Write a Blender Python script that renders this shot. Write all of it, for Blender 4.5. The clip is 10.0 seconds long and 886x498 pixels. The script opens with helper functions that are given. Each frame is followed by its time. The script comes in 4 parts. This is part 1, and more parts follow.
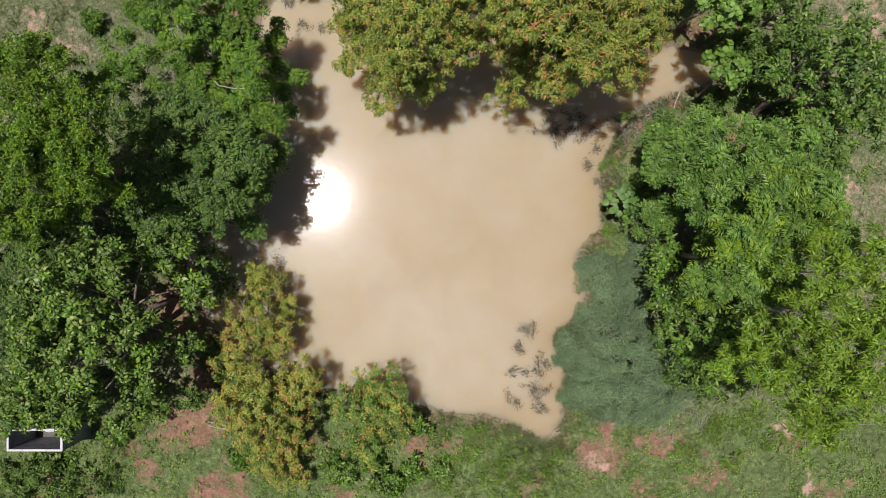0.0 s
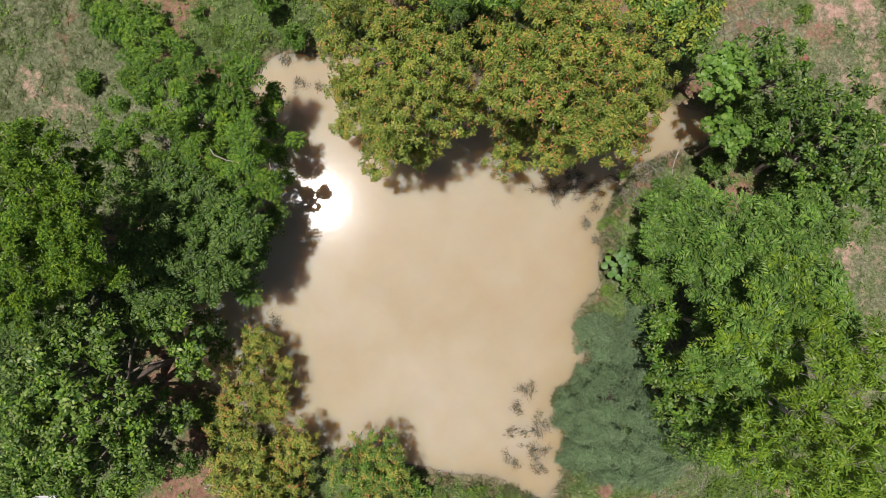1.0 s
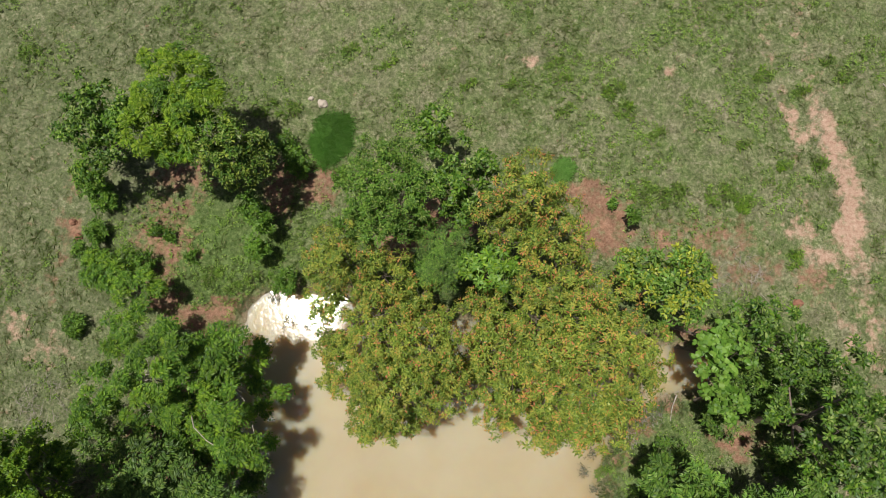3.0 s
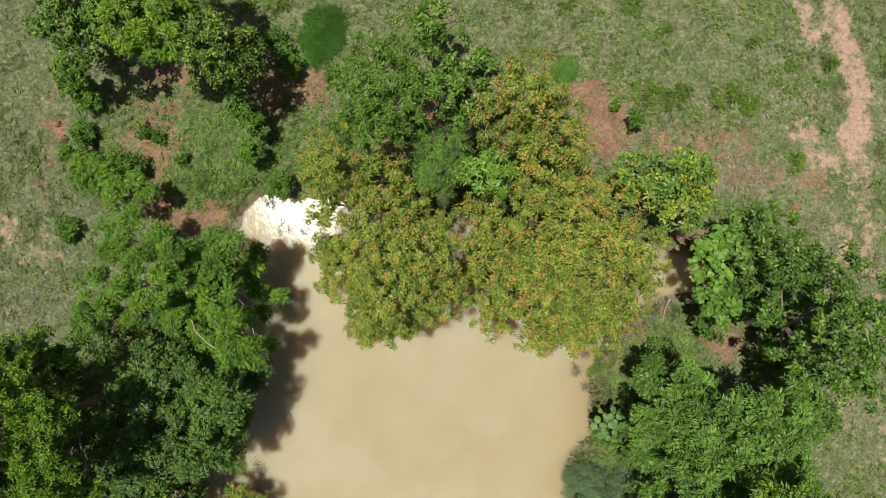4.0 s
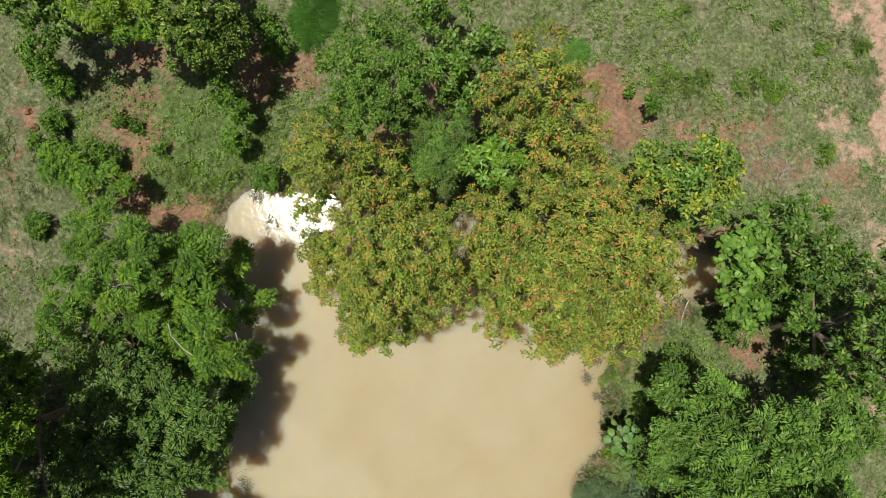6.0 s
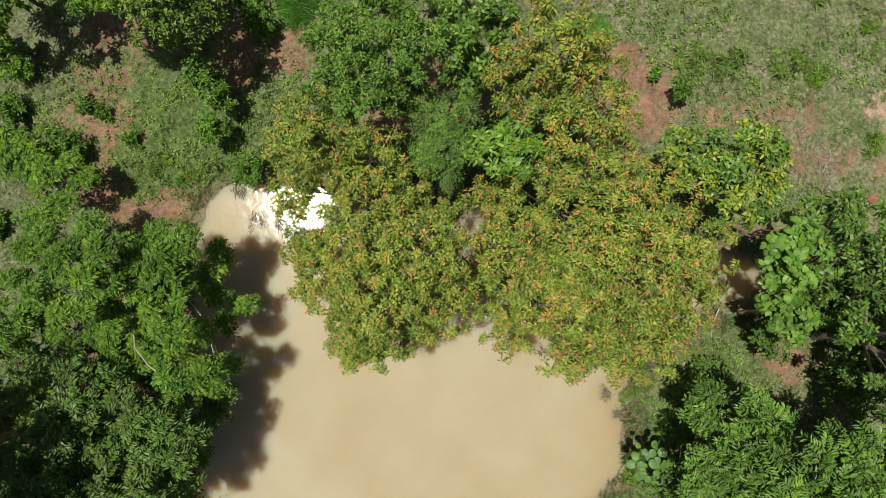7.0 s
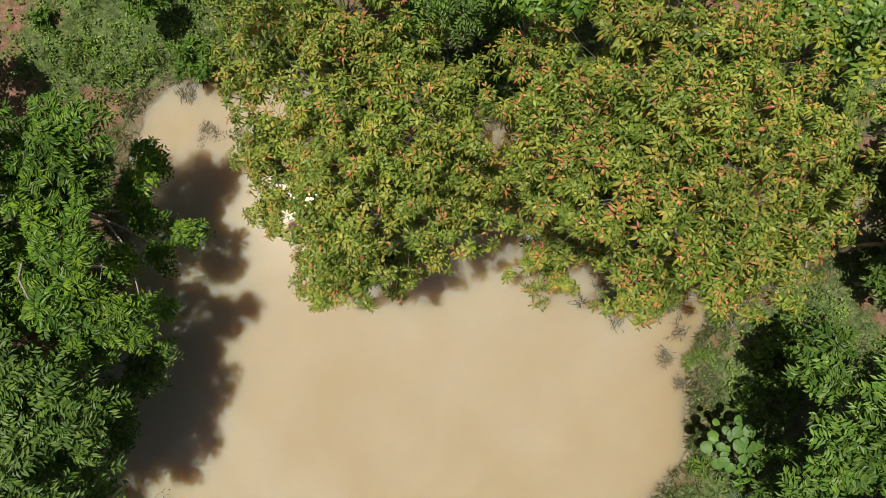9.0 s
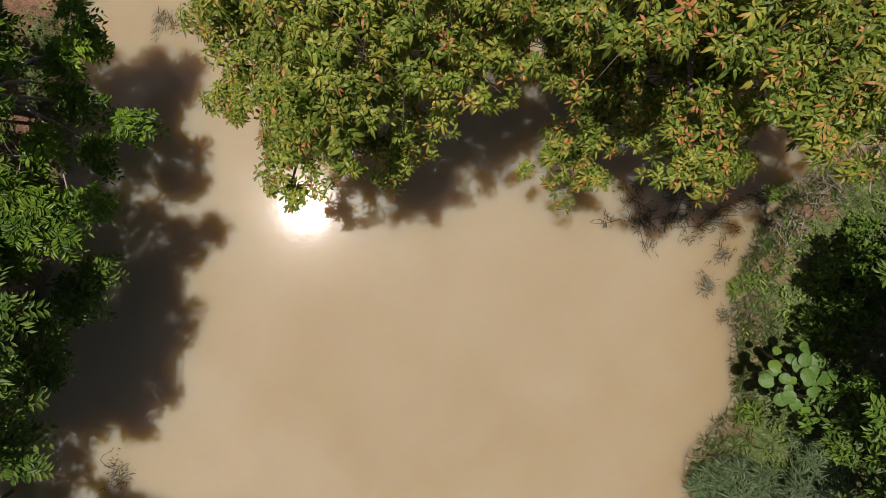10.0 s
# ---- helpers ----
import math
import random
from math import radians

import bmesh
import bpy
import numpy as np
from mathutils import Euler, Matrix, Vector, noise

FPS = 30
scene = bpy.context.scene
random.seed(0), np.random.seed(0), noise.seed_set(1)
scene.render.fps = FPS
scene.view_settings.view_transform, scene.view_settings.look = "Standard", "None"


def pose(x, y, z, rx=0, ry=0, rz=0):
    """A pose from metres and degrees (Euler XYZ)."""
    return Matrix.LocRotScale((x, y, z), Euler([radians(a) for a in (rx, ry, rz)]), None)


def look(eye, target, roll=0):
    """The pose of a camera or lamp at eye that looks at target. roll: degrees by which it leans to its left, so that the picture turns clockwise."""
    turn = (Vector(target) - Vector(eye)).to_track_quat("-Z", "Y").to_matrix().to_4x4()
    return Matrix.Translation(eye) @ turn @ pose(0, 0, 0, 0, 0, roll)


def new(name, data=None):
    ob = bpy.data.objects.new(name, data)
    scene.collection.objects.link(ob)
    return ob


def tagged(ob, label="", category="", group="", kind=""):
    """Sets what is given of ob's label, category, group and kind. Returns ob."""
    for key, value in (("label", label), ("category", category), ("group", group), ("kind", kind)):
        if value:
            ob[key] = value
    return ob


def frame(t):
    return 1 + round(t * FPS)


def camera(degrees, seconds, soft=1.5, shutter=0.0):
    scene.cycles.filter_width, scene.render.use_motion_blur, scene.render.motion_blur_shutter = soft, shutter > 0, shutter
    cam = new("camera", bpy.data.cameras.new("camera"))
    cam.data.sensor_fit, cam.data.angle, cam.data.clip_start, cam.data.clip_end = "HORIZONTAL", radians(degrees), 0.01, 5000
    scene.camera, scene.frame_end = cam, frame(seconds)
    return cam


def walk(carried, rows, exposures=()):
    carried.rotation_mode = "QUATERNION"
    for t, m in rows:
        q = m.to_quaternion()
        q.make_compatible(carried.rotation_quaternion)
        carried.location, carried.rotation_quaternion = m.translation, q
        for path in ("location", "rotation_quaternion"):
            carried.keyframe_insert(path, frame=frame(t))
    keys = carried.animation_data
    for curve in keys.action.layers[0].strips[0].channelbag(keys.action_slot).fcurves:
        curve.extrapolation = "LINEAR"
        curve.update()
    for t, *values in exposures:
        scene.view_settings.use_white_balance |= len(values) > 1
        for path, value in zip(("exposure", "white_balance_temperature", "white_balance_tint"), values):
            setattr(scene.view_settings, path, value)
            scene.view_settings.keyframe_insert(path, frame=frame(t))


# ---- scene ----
cam = camera(67.1, 10.0, soft=0.8)
# metres and degrees: the eye over the pond, looking straight down; yaw, pitch and roll are small swings
ROWS = [
    (0, 0, 0, 24.298, 0.31, -0.33, 0.04),
    (0.5, 0.051, 0.759, 24.212, 0.34, -0.18, 0.09),
    (1, 0.113, 1.994, 24.121, 0.37, -0, 0.07),
    (1.5, 0.208, 3.536, 24.029, 0.47, 0.18, 0.01),
    (2, 0.283, 5.225, 23.987, 0.48, 0.29, -0.09),
    (2.3, 0.335, 6.12, 24.02, 0.49, 0.85, -0.11),
    (2.5, 0.384, 6.594, 24.028, 0.49, 3.48, -0.14),
    (2.7, 0.435, 6.875, 23.997, 0.5, 6.57, -0.13),
    (2.95, 0.43, 7.06, 23.95, 0.4, 8.6, -0.12),
    (3.2, 0.38, 7.17, 23.87, 0.15, 6.4, -0.12),
    (3.5, 0.32, 7.24, 23.8, -0.1, 2.2, -0.11),
    (3.8, 0.277, 7.279, 23.737, -0.23, -0.09, -0.11),
    (4, 0.284, 7.282, 23.703, -0.26, -0.2, -0.1),
    (4.5, 0.308, 7.168, 23.655, -0.28, -0.04, -0.11),
    (5, 0.325, 7.167, 23.59, -0.26, -0.12, -0.13),
    (5.5, 0.317, 7.13, 22.973, -0.24, 0, -0.13),
    (7, 0.254, 7.16, 19.746, -0.11, 0.01, -0.23),
    (7.5, 0.225, 7.017, 18.7, -0.13, -0, -0.21),
    (8, 0.198, 6.704, 17.613, -0.12, 0.05, -0.19),
    (8.5, 0.145, 6.166, 16.41, -0.08, 0.05, -0.16),
    (9, 0.089, 5.333, 15.145, -0.02, 0.03, -0.2),
    (9.5, 0.036, 4.255, 13.867, -0.05, 0.15, 0.04),
    (10, -0.06, 3.498, 12.778, -0.62, 0.56, 0.3),
]
walk(cam, [(t, Matrix.Translation((x, y, z)) @ pose(0, 0, 0, -90) @ pose(0, 0, 0, 90 + pitch, roll, yaw)) for t, x, y, z, yaw, pitch, roll in ROWS],
     [(0, -0.02, 6150, 21), (2, -0.02, 6350, 15), (4, 0.04, 6500, 6), (7.5, 0.04, 6500, 7), (9, -0.05, 6600, 13), (10, -0.4, 6800, 21)])

# ---- daylight: a high sun from the west-north-west, clear sky ----
SUN = Vector((-0.193, 0.072, 1.0)).normalized()
world = bpy.data.worlds.new("sky")
scene.world = world
world.use_nodes = True
wn = world.node_tree.nodes
sky = wn.new("ShaderNodeTexSky")
sky.sky_type, sky.sun_disc = "NISHITA", False
sky.air_density, sky.dust_density, sky.ozone_density = 0.8, 3.0, 0.6
sky.sun_elevation = math.asin(SUN.z)
sky.sun_rotation = math.atan2(SUN.x, SUN.y)
world.node_tree.links.new(sky.outputs[0], wn["Background"].inputs[0])
wn["Background"].inputs[1].default_value = 0.047
sun = new("sun", bpy.data.lights.new("sun", "SUN"))
sun.data.energy, sun.data.angle, sun.data.color = 5.2, radians(0.53), (1.0, 0.95, 0.87)
sun.matrix_world = look((0, 0, 60), Vector((0, 0, 60)) - SUN)


# ---- materials ----
def nodes_of(name):
    m = bpy.data.materials.new(name)
    m.use_nodes = True
    t = m.node_tree
    return m, t.nodes, t.links, t.nodes["Principled BSDF"]


def noise_node(n, l, scale, detail=4.0, rough=0.55, coord=None):
    tex = n.new("ShaderNodeTexNoise")
    tex.inputs["Scale"].default_value, tex.inputs["Detail"].default_value = scale, detail
    tex.inputs["Roughness"].default_value = rough
    if coord is None:
        coord = n.new("ShaderNodeNewGeometry").outputs["Position"]
    l.new(coord, tex.inputs["Vector"])
    return tex.outputs["Fac"]


def ramp_node(n, l, fac, stops):
    r = n.new("ShaderNodeValToRGB")
    els = r.color_ramp.elements
    while len(els) < len(stops):
        els.new(0.5)
    for e, (p, c) in zip(els, stops):
        e.position = p
        e.color = (*c, 1) if len(c) == 3 else c
    l.new(fac, r.inputs[0])
    return r.outputs[0]


def grey(v):
    return (v, v, v)


def mix_col(n, l, fac, a, b, mode="MIX"):
    m = n.new("ShaderNodeMix")
    m.data_type, m.blend_type = "RGBA", mode
    for sock, val in ((m.inputs[0], fac), (m.inputs[6], a), (m.inputs[7], b)):
        if isinstance(val, bpy.types.NodeSocket):
            l.new(val, sock)
        else:
            sock.default_value = (*val, 1) if isinstance(val, tuple) else val
    return m.outputs[2]


def bump_node(n, l, height, strength, distance, bsdf):
    b = n.new("ShaderNodeBump")
    b.inputs["Strength"].default_value, b.inputs["Distance"].default_value = strength, distance
    l.new(height, b.inputs["Height"])
    l.new(b.outputs[0], bsdf.inputs["Normal"])


def leaf_mat(name, stops, rough=0.5, through_part=0.17):
    """A leaf: colour varies from leaf to leaf and slowly over the crown; some light passes through."""
    m, n, l, p = nodes_of(name)
    g = n.new("ShaderNodeNewGeometry")
    col = ramp_node(n, l, g.outputs["Random Per Island"], [(i / max(1, len(stops) - 1), c) for i, c in enumerate(stops)])
    patch = ramp_node(n, l, noise_node(n, l, 0.9, 2.0), [(0.3, grey(0.66)), (0.7, grey(1.1))])
    col = mix_col(n, l, 1.0, col, patch, "MULTIPLY")
    l.new(col, p.inputs["Base Color"])
    p.inputs["Roughness"].default_value = rough
    p.inputs["Specular IOR Level"].default_value = 0.38
    tr = n.new("ShaderNodeBsdfTranslucent")
    l.new(mix_col(n, l, 1.0, col, (1.2, 1.2, 0.65), "MULTIPLY"), tr.inputs[0])
    mx = n.new("ShaderNodeMixShader")
    mx.inputs[0].default_value = through_part
    l.new(p.outputs[0], mx.inputs[1])
    l.new(tr.outputs[0], mx.inputs[2])
    l.new(mx.outputs[0], n["Material Output"].inputs[0])
    return m


M_OLIVE = leaf_mat("leaf_olive", [(0.085, 0.155, 0.018), (0.175, 0.26, 0.032), (0.30, 0.35, 0.055)])
M_YELLOW = leaf_mat("leaf_yellow", [(0.23, 0.295, 0.04), (0.33, 0.355, 0.055), (0.43, 0.37, 0.065)])
M_FLUSH = leaf_mat("leaf_flush", [(0.50, 0.36, 0.06), (0.53, 0.29, 0.075), (0.53, 0.22, 0.09), (0.48, 0.15, 0.085)])
M_BRIGHT = leaf_mat("leaf_bright", [(0.038, 0.102, 0.008), (0.085, 0.188, 0.014), (0.17, 0.285, 0.026)])
M_DARK = leaf_mat("leaf_dark", [(0.042, 0.09, 0.017), (0.088, 0.165, 0.028), (0.165, 0.25, 0.048)])
M_PALE = leaf_mat("leaf_pale", [(0.07, 0.16, 0.010), (0.13, 0.25, 0.015), (0.22, 0.34, 0.025)])
M_BROAD = leaf_mat("leaf_broad", [(0.028, 0.078, 0.009), (0.066, 0.145, 0.014), (0.13, 0.22, 0.026), (0.27, 0.345, 0.09)])
M_LIME = leaf_mat("leaf_lime", [(0.10, 0.20, 0.012), (0.18, 0.30, 0.02), (0.30, 0.42, 0.04)], 0.4, 0.34)
M_BIG = leaf_mat("leaf_big", [(0.075, 0.175, 0.018), (0.13, 0.255, 0.03), (0.20, 0.335, 0.05)])
def veined_mat(name, dark, light):
    """A broad leaf with a soft blotchy, slightly puckered blade."""
    m = leaf_mat(name, [dark, light])
    n, l = m.node_tree.nodes, m.node_tree.links
    p = n["Principled BSDF"]
    bump_node(n, l, noise_node(n, l, 26.0, 3.0, 0.6), 0.6, 0.012, p)
    return m


M_PLATE = veined_mat("leaf_plate", (0.06, 0.15, 0.024), (0.125, 0.245, 0.05))
M_PINN = leaf_mat("leaf_pinnate", [(0.045, 0.105, 0.013), (0.08, 0.165, 0.02), (0.15, 0.235, 0.035)], 0.5)
M_FRESH = leaf_mat("leaf_fresh", [(0.07, 0.165, 0.02), (0.125, 0.245, 0.032), (0.20, 0.32, 0.05)])
M_REED = leaf_mat("leaf_reed", [(0.13, 0.22, 0.10), (0.22, 0.33, 0.165), (0.36, 0.46, 0.26)], 0.5, 0.2)
M_GOLD = leaf_mat("leaf_gold", [(0.18, 0.24, 0.02), (0.30, 0.36, 0.035), (0.42, 0.44, 0.055)])
M_TUSSOCK = leaf_mat("tussock_blade", [(0.17, 0.38, 0.08), (0.25, 0.48, 0.11), (0.34, 0.56, 0.16)])
M_BLADE = leaf_mat("grass_blade", [(0.088, 0.135, 0.034), (0.148, 0.198, 0.055), (0.215, 0.252, 0.09), (0.31, 0.305, 0.165)], 0.6, 0.3)
M_WEED = leaf_mat("weed_leaf", [(0.10, 0.19, 0.025), (0.17, 0.29, 0.042), (0.27, 0.38, 0.075)])


def bark_mat(name, a, b):
    m, n, l, p = nodes_of(name)
    col = ramp_node(n, l, noise_node(n, l, 14.0, 6.0), [(0.3, a), (0.72, b)])
    l.new(col, p.inputs["Base Color"])
    p.inputs["Roughness"].default_value = 0.85
    bump_node(n, l, noise_node(n, l, 40.0, 5.0), 0.5, 0.01, p)
    return m


M_BARK = bark_mat("bark", (0.10, 0.075, 0.055), (0.26, 0.21, 0.17))
M_PALEBARK = bark_mat("pale_bark", (0.22, 0.19, 0.16), (0.48, 0.43, 0.37))
M_DEAD = bark_mat("dead_wood", (0.16, 0.13, 0.11), (0.40, 0.36, 0.32))
M_WET = bark_mat("wet_wood", (0.05, 0.05, 0.042), (0.15, 0.135, 0.10))


def ground_mat():
    m, n, l, p = nodes_of("ground")
    soil = n.new("ShaderNodeAttribute")
    soil.attribute_name = "soil"
    rut = n.new("ShaderNodeAttribute")
    rut.attribute_name = "rut"
    mud = n.new("ShaderNodeAttribute")
    mud.attribute_name = "mud"
    fine = noise_node(n, l, 9.0, 8.0, 0.7)
    mid = noise_node(n, l, 1.1, 5.0)
    wide = noise_node(n, l, 0.22, 3.0)
    grit = noise_node(n, l, 55.0, 4.0, 0.7)
    thatch = noise_node(n, l, 28.0, 6.0, 0.75)
    both = n.new("ShaderNodeMath")
    both.operation = "MULTIPLY_ADD"
    both.inputs[1].default_value = 0.5
    half = n.new("ShaderNodeMath")
    half.operation = "MULTIPLY"
    half.inputs[1].default_value = 0.5
    l.new(thatch, half.inputs[0])
    l.new(fine, both.inputs[0])
    l.new(half.outputs[0], both.inputs[2])
    fine = both.outputs[0]
    green = ramp_node(n, l, fine, [(0.38, (0.035, 0.056, 0.018)), (0.5, (0.105, 0.142, 0.05)), (0.62, (0.225, 0.255, 0.115))])
    dry = ramp_node(n, l, fine, [(0.38, (0.085, 0.075, 0.046)), (0.5, (0.195, 0.178, 0.115)), (0.63, (0.36, 0.33, 0.24))])
    turf = mix_col(n, l, ramp_node(n, l, mid, [(0.40, grey(0.0)), (0.70, grey(0.85))]), green, dry)
    turf = mix_col(n, l, ramp_node(n, l, wide, [(0.35, grey(0.0)), (0.7, grey(0.4))]), turf, green)
    moist = n.new("ShaderNodeAttribute")
    moist.attribute_name = "lush"
    turf = mix_col(n, l, moist.outputs["Fac"], turf, mix_col(n, l, 1.0, mix_col(n, l, 0.4, green, dry), (0.80, 0.85, 0.82), "MULTIPLY"))
    turf = mix_col(n, l, ramp_node(n, l, noise_node(n, l, 4.5, 5.0, 0.7), [(0.5, grey(0.0)), (0.66, grey(0.6))]), turf, dry)
    herb = n.new("ShaderNodeAttribute")
    herb.attribute_name = "herb"
    turf = mix_col(n, l, herb.outputs["Fac"], turf, mix_col(n, l, 1.0, green, (0.80, 0.95, 0.70), "MULTIPLY"))
    clump = ramp_node(n, l, noise_node(n, l, 2.6, 3.0, 0.6), [(0.32, grey(0.8)), (0.68, grey(1.22))])
    turf = mix_col(n, l, 1.0, turf, clump, "MULTIPLY")
    red = ramp_node(n, l, fine, [(0.36, (0.12, 0.062, 0.04)), (0.5, (0.235, 0.132, 0.086)), (0.66, (0.37, 0.235, 0.165))])
    sand = ramp_node(n, l, fine, [(0.36, (0.25, 0.14, 0.095)), (0.5, (0.40, 0.265, 0.195)), (0.66, (0.56, 0.42, 0.33))])
    edge = n.new("ShaderNodeMath")
    edge.operation = "MULTIPLY_ADD"
    edge.inputs[1].default_value, edge.inputs[2].default_value = 2.6, -1.3
    l.new(noise_node(n, l, 3.2, 7.0, 0.68), edge.inputs[0])

    def mask(attr):
        add = n.new("ShaderNodeMath")
        l.new(attr.outputs["Fac"], add.inputs[0])
        l.new(edge.outputs[0], add.inputs[1])
        return ramp_node(n, l, add.outputs[0], [(0.32, grey(0.0)), (0.85, grey(1.0))])

    red = mix_col(n, l, 1.0, red, ramp_node(n, l, noise_node(n, l, 1.7, 6.0, 0.65), [(0.3, grey(0.68)), (0.7, grey(1.3))]), "MULTIPLY")
    col = mix_col(n, l, mask(soil), turf, red)
    col = mix_col(n, l, mask(rut), col, sand)
    col = mix_col(n, l, mud.outputs["Fac"], col, ramp_node(n, l, fine, [(0.4, (0.19, 0.14, 0.09)), (0.58, (0.34, 0.28, 0.19))]))
    col = mix_col(n, l, 0.35, col, ramp_node(n, l, grit, [(0.3, grey(0.45)), (0.7, grey(1.5))]), "MULTIPLY")
    l.new(col, p.inputs["Base Color"])
    p.inputs["Roughness"].default_value = 0.95
    p.inputs["Specular IOR Level"].default_value = 0.15
    bump_node(n, l, fine, 1.0, 0.06, p)
    return m


def water_mat():
    """Silt-laden water: slow swirls of paler and browner colour, browner over the shallows, wind-ruffled in the
    northern inlet.
    """
    m, n, l, p = nodes_of("muddy_water")
    geo = n.new("ShaderNodeNewGeometry").outputs["Position"]
    drift = n.new("ShaderNodeTexNoise")
    drift.inputs["Scale"].default_value, drift.inputs["Detail"].default_value = 0.35, 2.0
    l.new(geo, drift.inputs["Vector"])
    bend = n.new("ShaderNodeVectorMath")
    bend.operation = "MULTIPLY_ADD"
    bend.inputs[1].default_value = (2.6, 2.6, 0)
    l.new(drift.outputs["Color"], bend.inputs[0])
    l.new(geo, bend.inputs[2])
    a = noise_node(n, l, 0.17, 3.0, 0.5, bend.outputs[0])
    b = noise_node(n, l, 0.6, 4.0, 0.5, bend.outputs[0])
    col = ramp_node(n, l, a, [(0.32, (0.372, 0.302, 0.180)), (0.5, (0.408, 0.352, 0.236)), (0.68, (0.442, 0.398, 0.292))])
    col = mix_col(n, l, 0.3, col, ramp_node(n, l, b, [(0.3, (0.372, 0.305, 0.185)), (0.7, (0.436, 0.388, 0.280))]))
    shallow = n.new("ShaderNodeAttribute")
    shallow.attribute_name = "shallow"
    col = mix_col(n, l, shallow.outputs["Fac"], col, (0.352, 0.268, 0.145))
    l.new(col, p.inputs["Base Color"])
    ruffled = n.new("ShaderNodeAttribute")
    ruffled.attribute_name = "ruffled"
    l.new(ramp_node(n, l, ruffled.outputs["Fac"], [(0.0, grey(0.06)), (1.0, grey(0.075))]), p.inputs["Roughness"])
    p.inputs["IOR"].default_value = 1.33
    p.inputs["Coat Weight"].default_value = 0.09
    p.inputs["Coat Roughness"].default_value = 0.2
    p.inputs["Coat IOR"].default_value = 1.33
    p.inputs["Subsurface Weight"].default_value = 1.0
    p.inputs["Subsurface Radius"].default_value = (0.72, 0.5, 0.26)
    p.inputs["Subsurface Scale"].default_value = 2.0
    bump = n.new("ShaderNodeBump")
    l.new(ramp_node(n, l, ruffled.outputs["Fac"], [(0.0, grey(0.035)), (1.0, grey(0.24))]), bump.inputs["Strength"])
    bump.inputs["Distance"].default_value = 0.03
    l.new(noise_node(n, l, 5.0, 3.0, 0.5), bump.inputs["Height"])
    l.new(bump.outputs[0], p.inputs["Normal"])
    return m


def plain_mat(name, a, b, scale, rough=0.8, bump=0.3):
    m, n, l, p = nodes_of(name)
    l.new(ramp_node(n, l, noise_node(n, l, scale, 6.0, 0.65), [(0.3, a), (0.7, b)]), p.inputs["Base Color"])
    p.inputs["Roughness"].default_value = rough
    bump_node(n, l, noise_node(n, l, scale * 4, 5.0), bump, 0.01, p)
    return m


M_GROUND, M_WATER = ground_mat(), water_mat()
M_CONCRETE = plain_mat("weathered_concrete", (0.13, 0.135, 0.14), (0.32, 0.33, 0.335), 5.0)
# tank floor: the shade between the walls is put into this dark colour
M_SHADED_SILT = plain_mat("shaded_silt", (0.045, 0.042, 0.035), (0.15, 0.14, 0.125), 5.0)
M_RIM = plain_mat("pale_concrete", (0.38, 0.39, 0.39), (0.62, 0.62, 0.60), 7.0)
M_STONE = plain_mat("stone", (0.30, 0.25, 0.20), (0.50, 0.43, 0.36), 6.0)
M_SACK = plain_mat("white_sack", (0.62, 0.62, 0.60), (0.82, 0.82, 0.80), 9.0, 0.6)
M_MOUND = plain_mat("red_clay", (0.17, 0.075, 0.045), (0.30, 0.15, 0.095), 6.0, 0.95, 0.6)

# ---- mesh tools ----


def unit(v):
    return v / np.maximum(np.linalg.norm(v, axis=-1, keepdims=True), 1e-9)


def tri_mesh(name, verts, tris, mats, index=None, smooth=False):
    me = bpy.data.meshes.new(name)
    me.vertices.add(len(verts))
    me.vertices.foreach_set("co", np.asarray(verts, np.float32).ravel())
    me.loops.add(3 * len(tris))
    me.loops.foreach_set("vertex_index", np.asarray(tris, np.int32).ravel())
    me.polygons.add(len(tris))
    me.polygons.foreach_set("loop_start", np.arange(0, 3 * len(tris), 3, dtype=np.int32))
    for m in mats:
        me.materials.append(m)
    if index is not None:
        me.polygons.foreach_set("material_index", np.asarray(index, np.int32))
    me.polygons.foreach_set("use_smooth", np.full(len(tris), smooth))
    me.update(calc_edges=True)
    return me


def thing(name, place, label, category, group="", kind=""):
    ob = new(name)
    ob.location = place
    ob.empty_display_size = 0.2
    return tagged(ob, label, category, group, kind)


def hang(name, me, parent, label=""):
    """A mesh built in world places, as a part of the thing that stands at parent's place."""
    ob = new(name, me)
    root = parent
    at = Vector((0, 0, 0))
    while root is not None:
        at += root.location
        root = root.parent
    me.transform(Matrix.Translation(-at))
    ob.parent = parent
    return tagged(ob, label) if label else ob


def part(name, bm, material, parent, label=""):
    me = bpy.data.meshes.new(name)
    bm.to_mesh(me)
    bm.free()
    me.materials.append(material)
    return hang(name, me, parent, label)


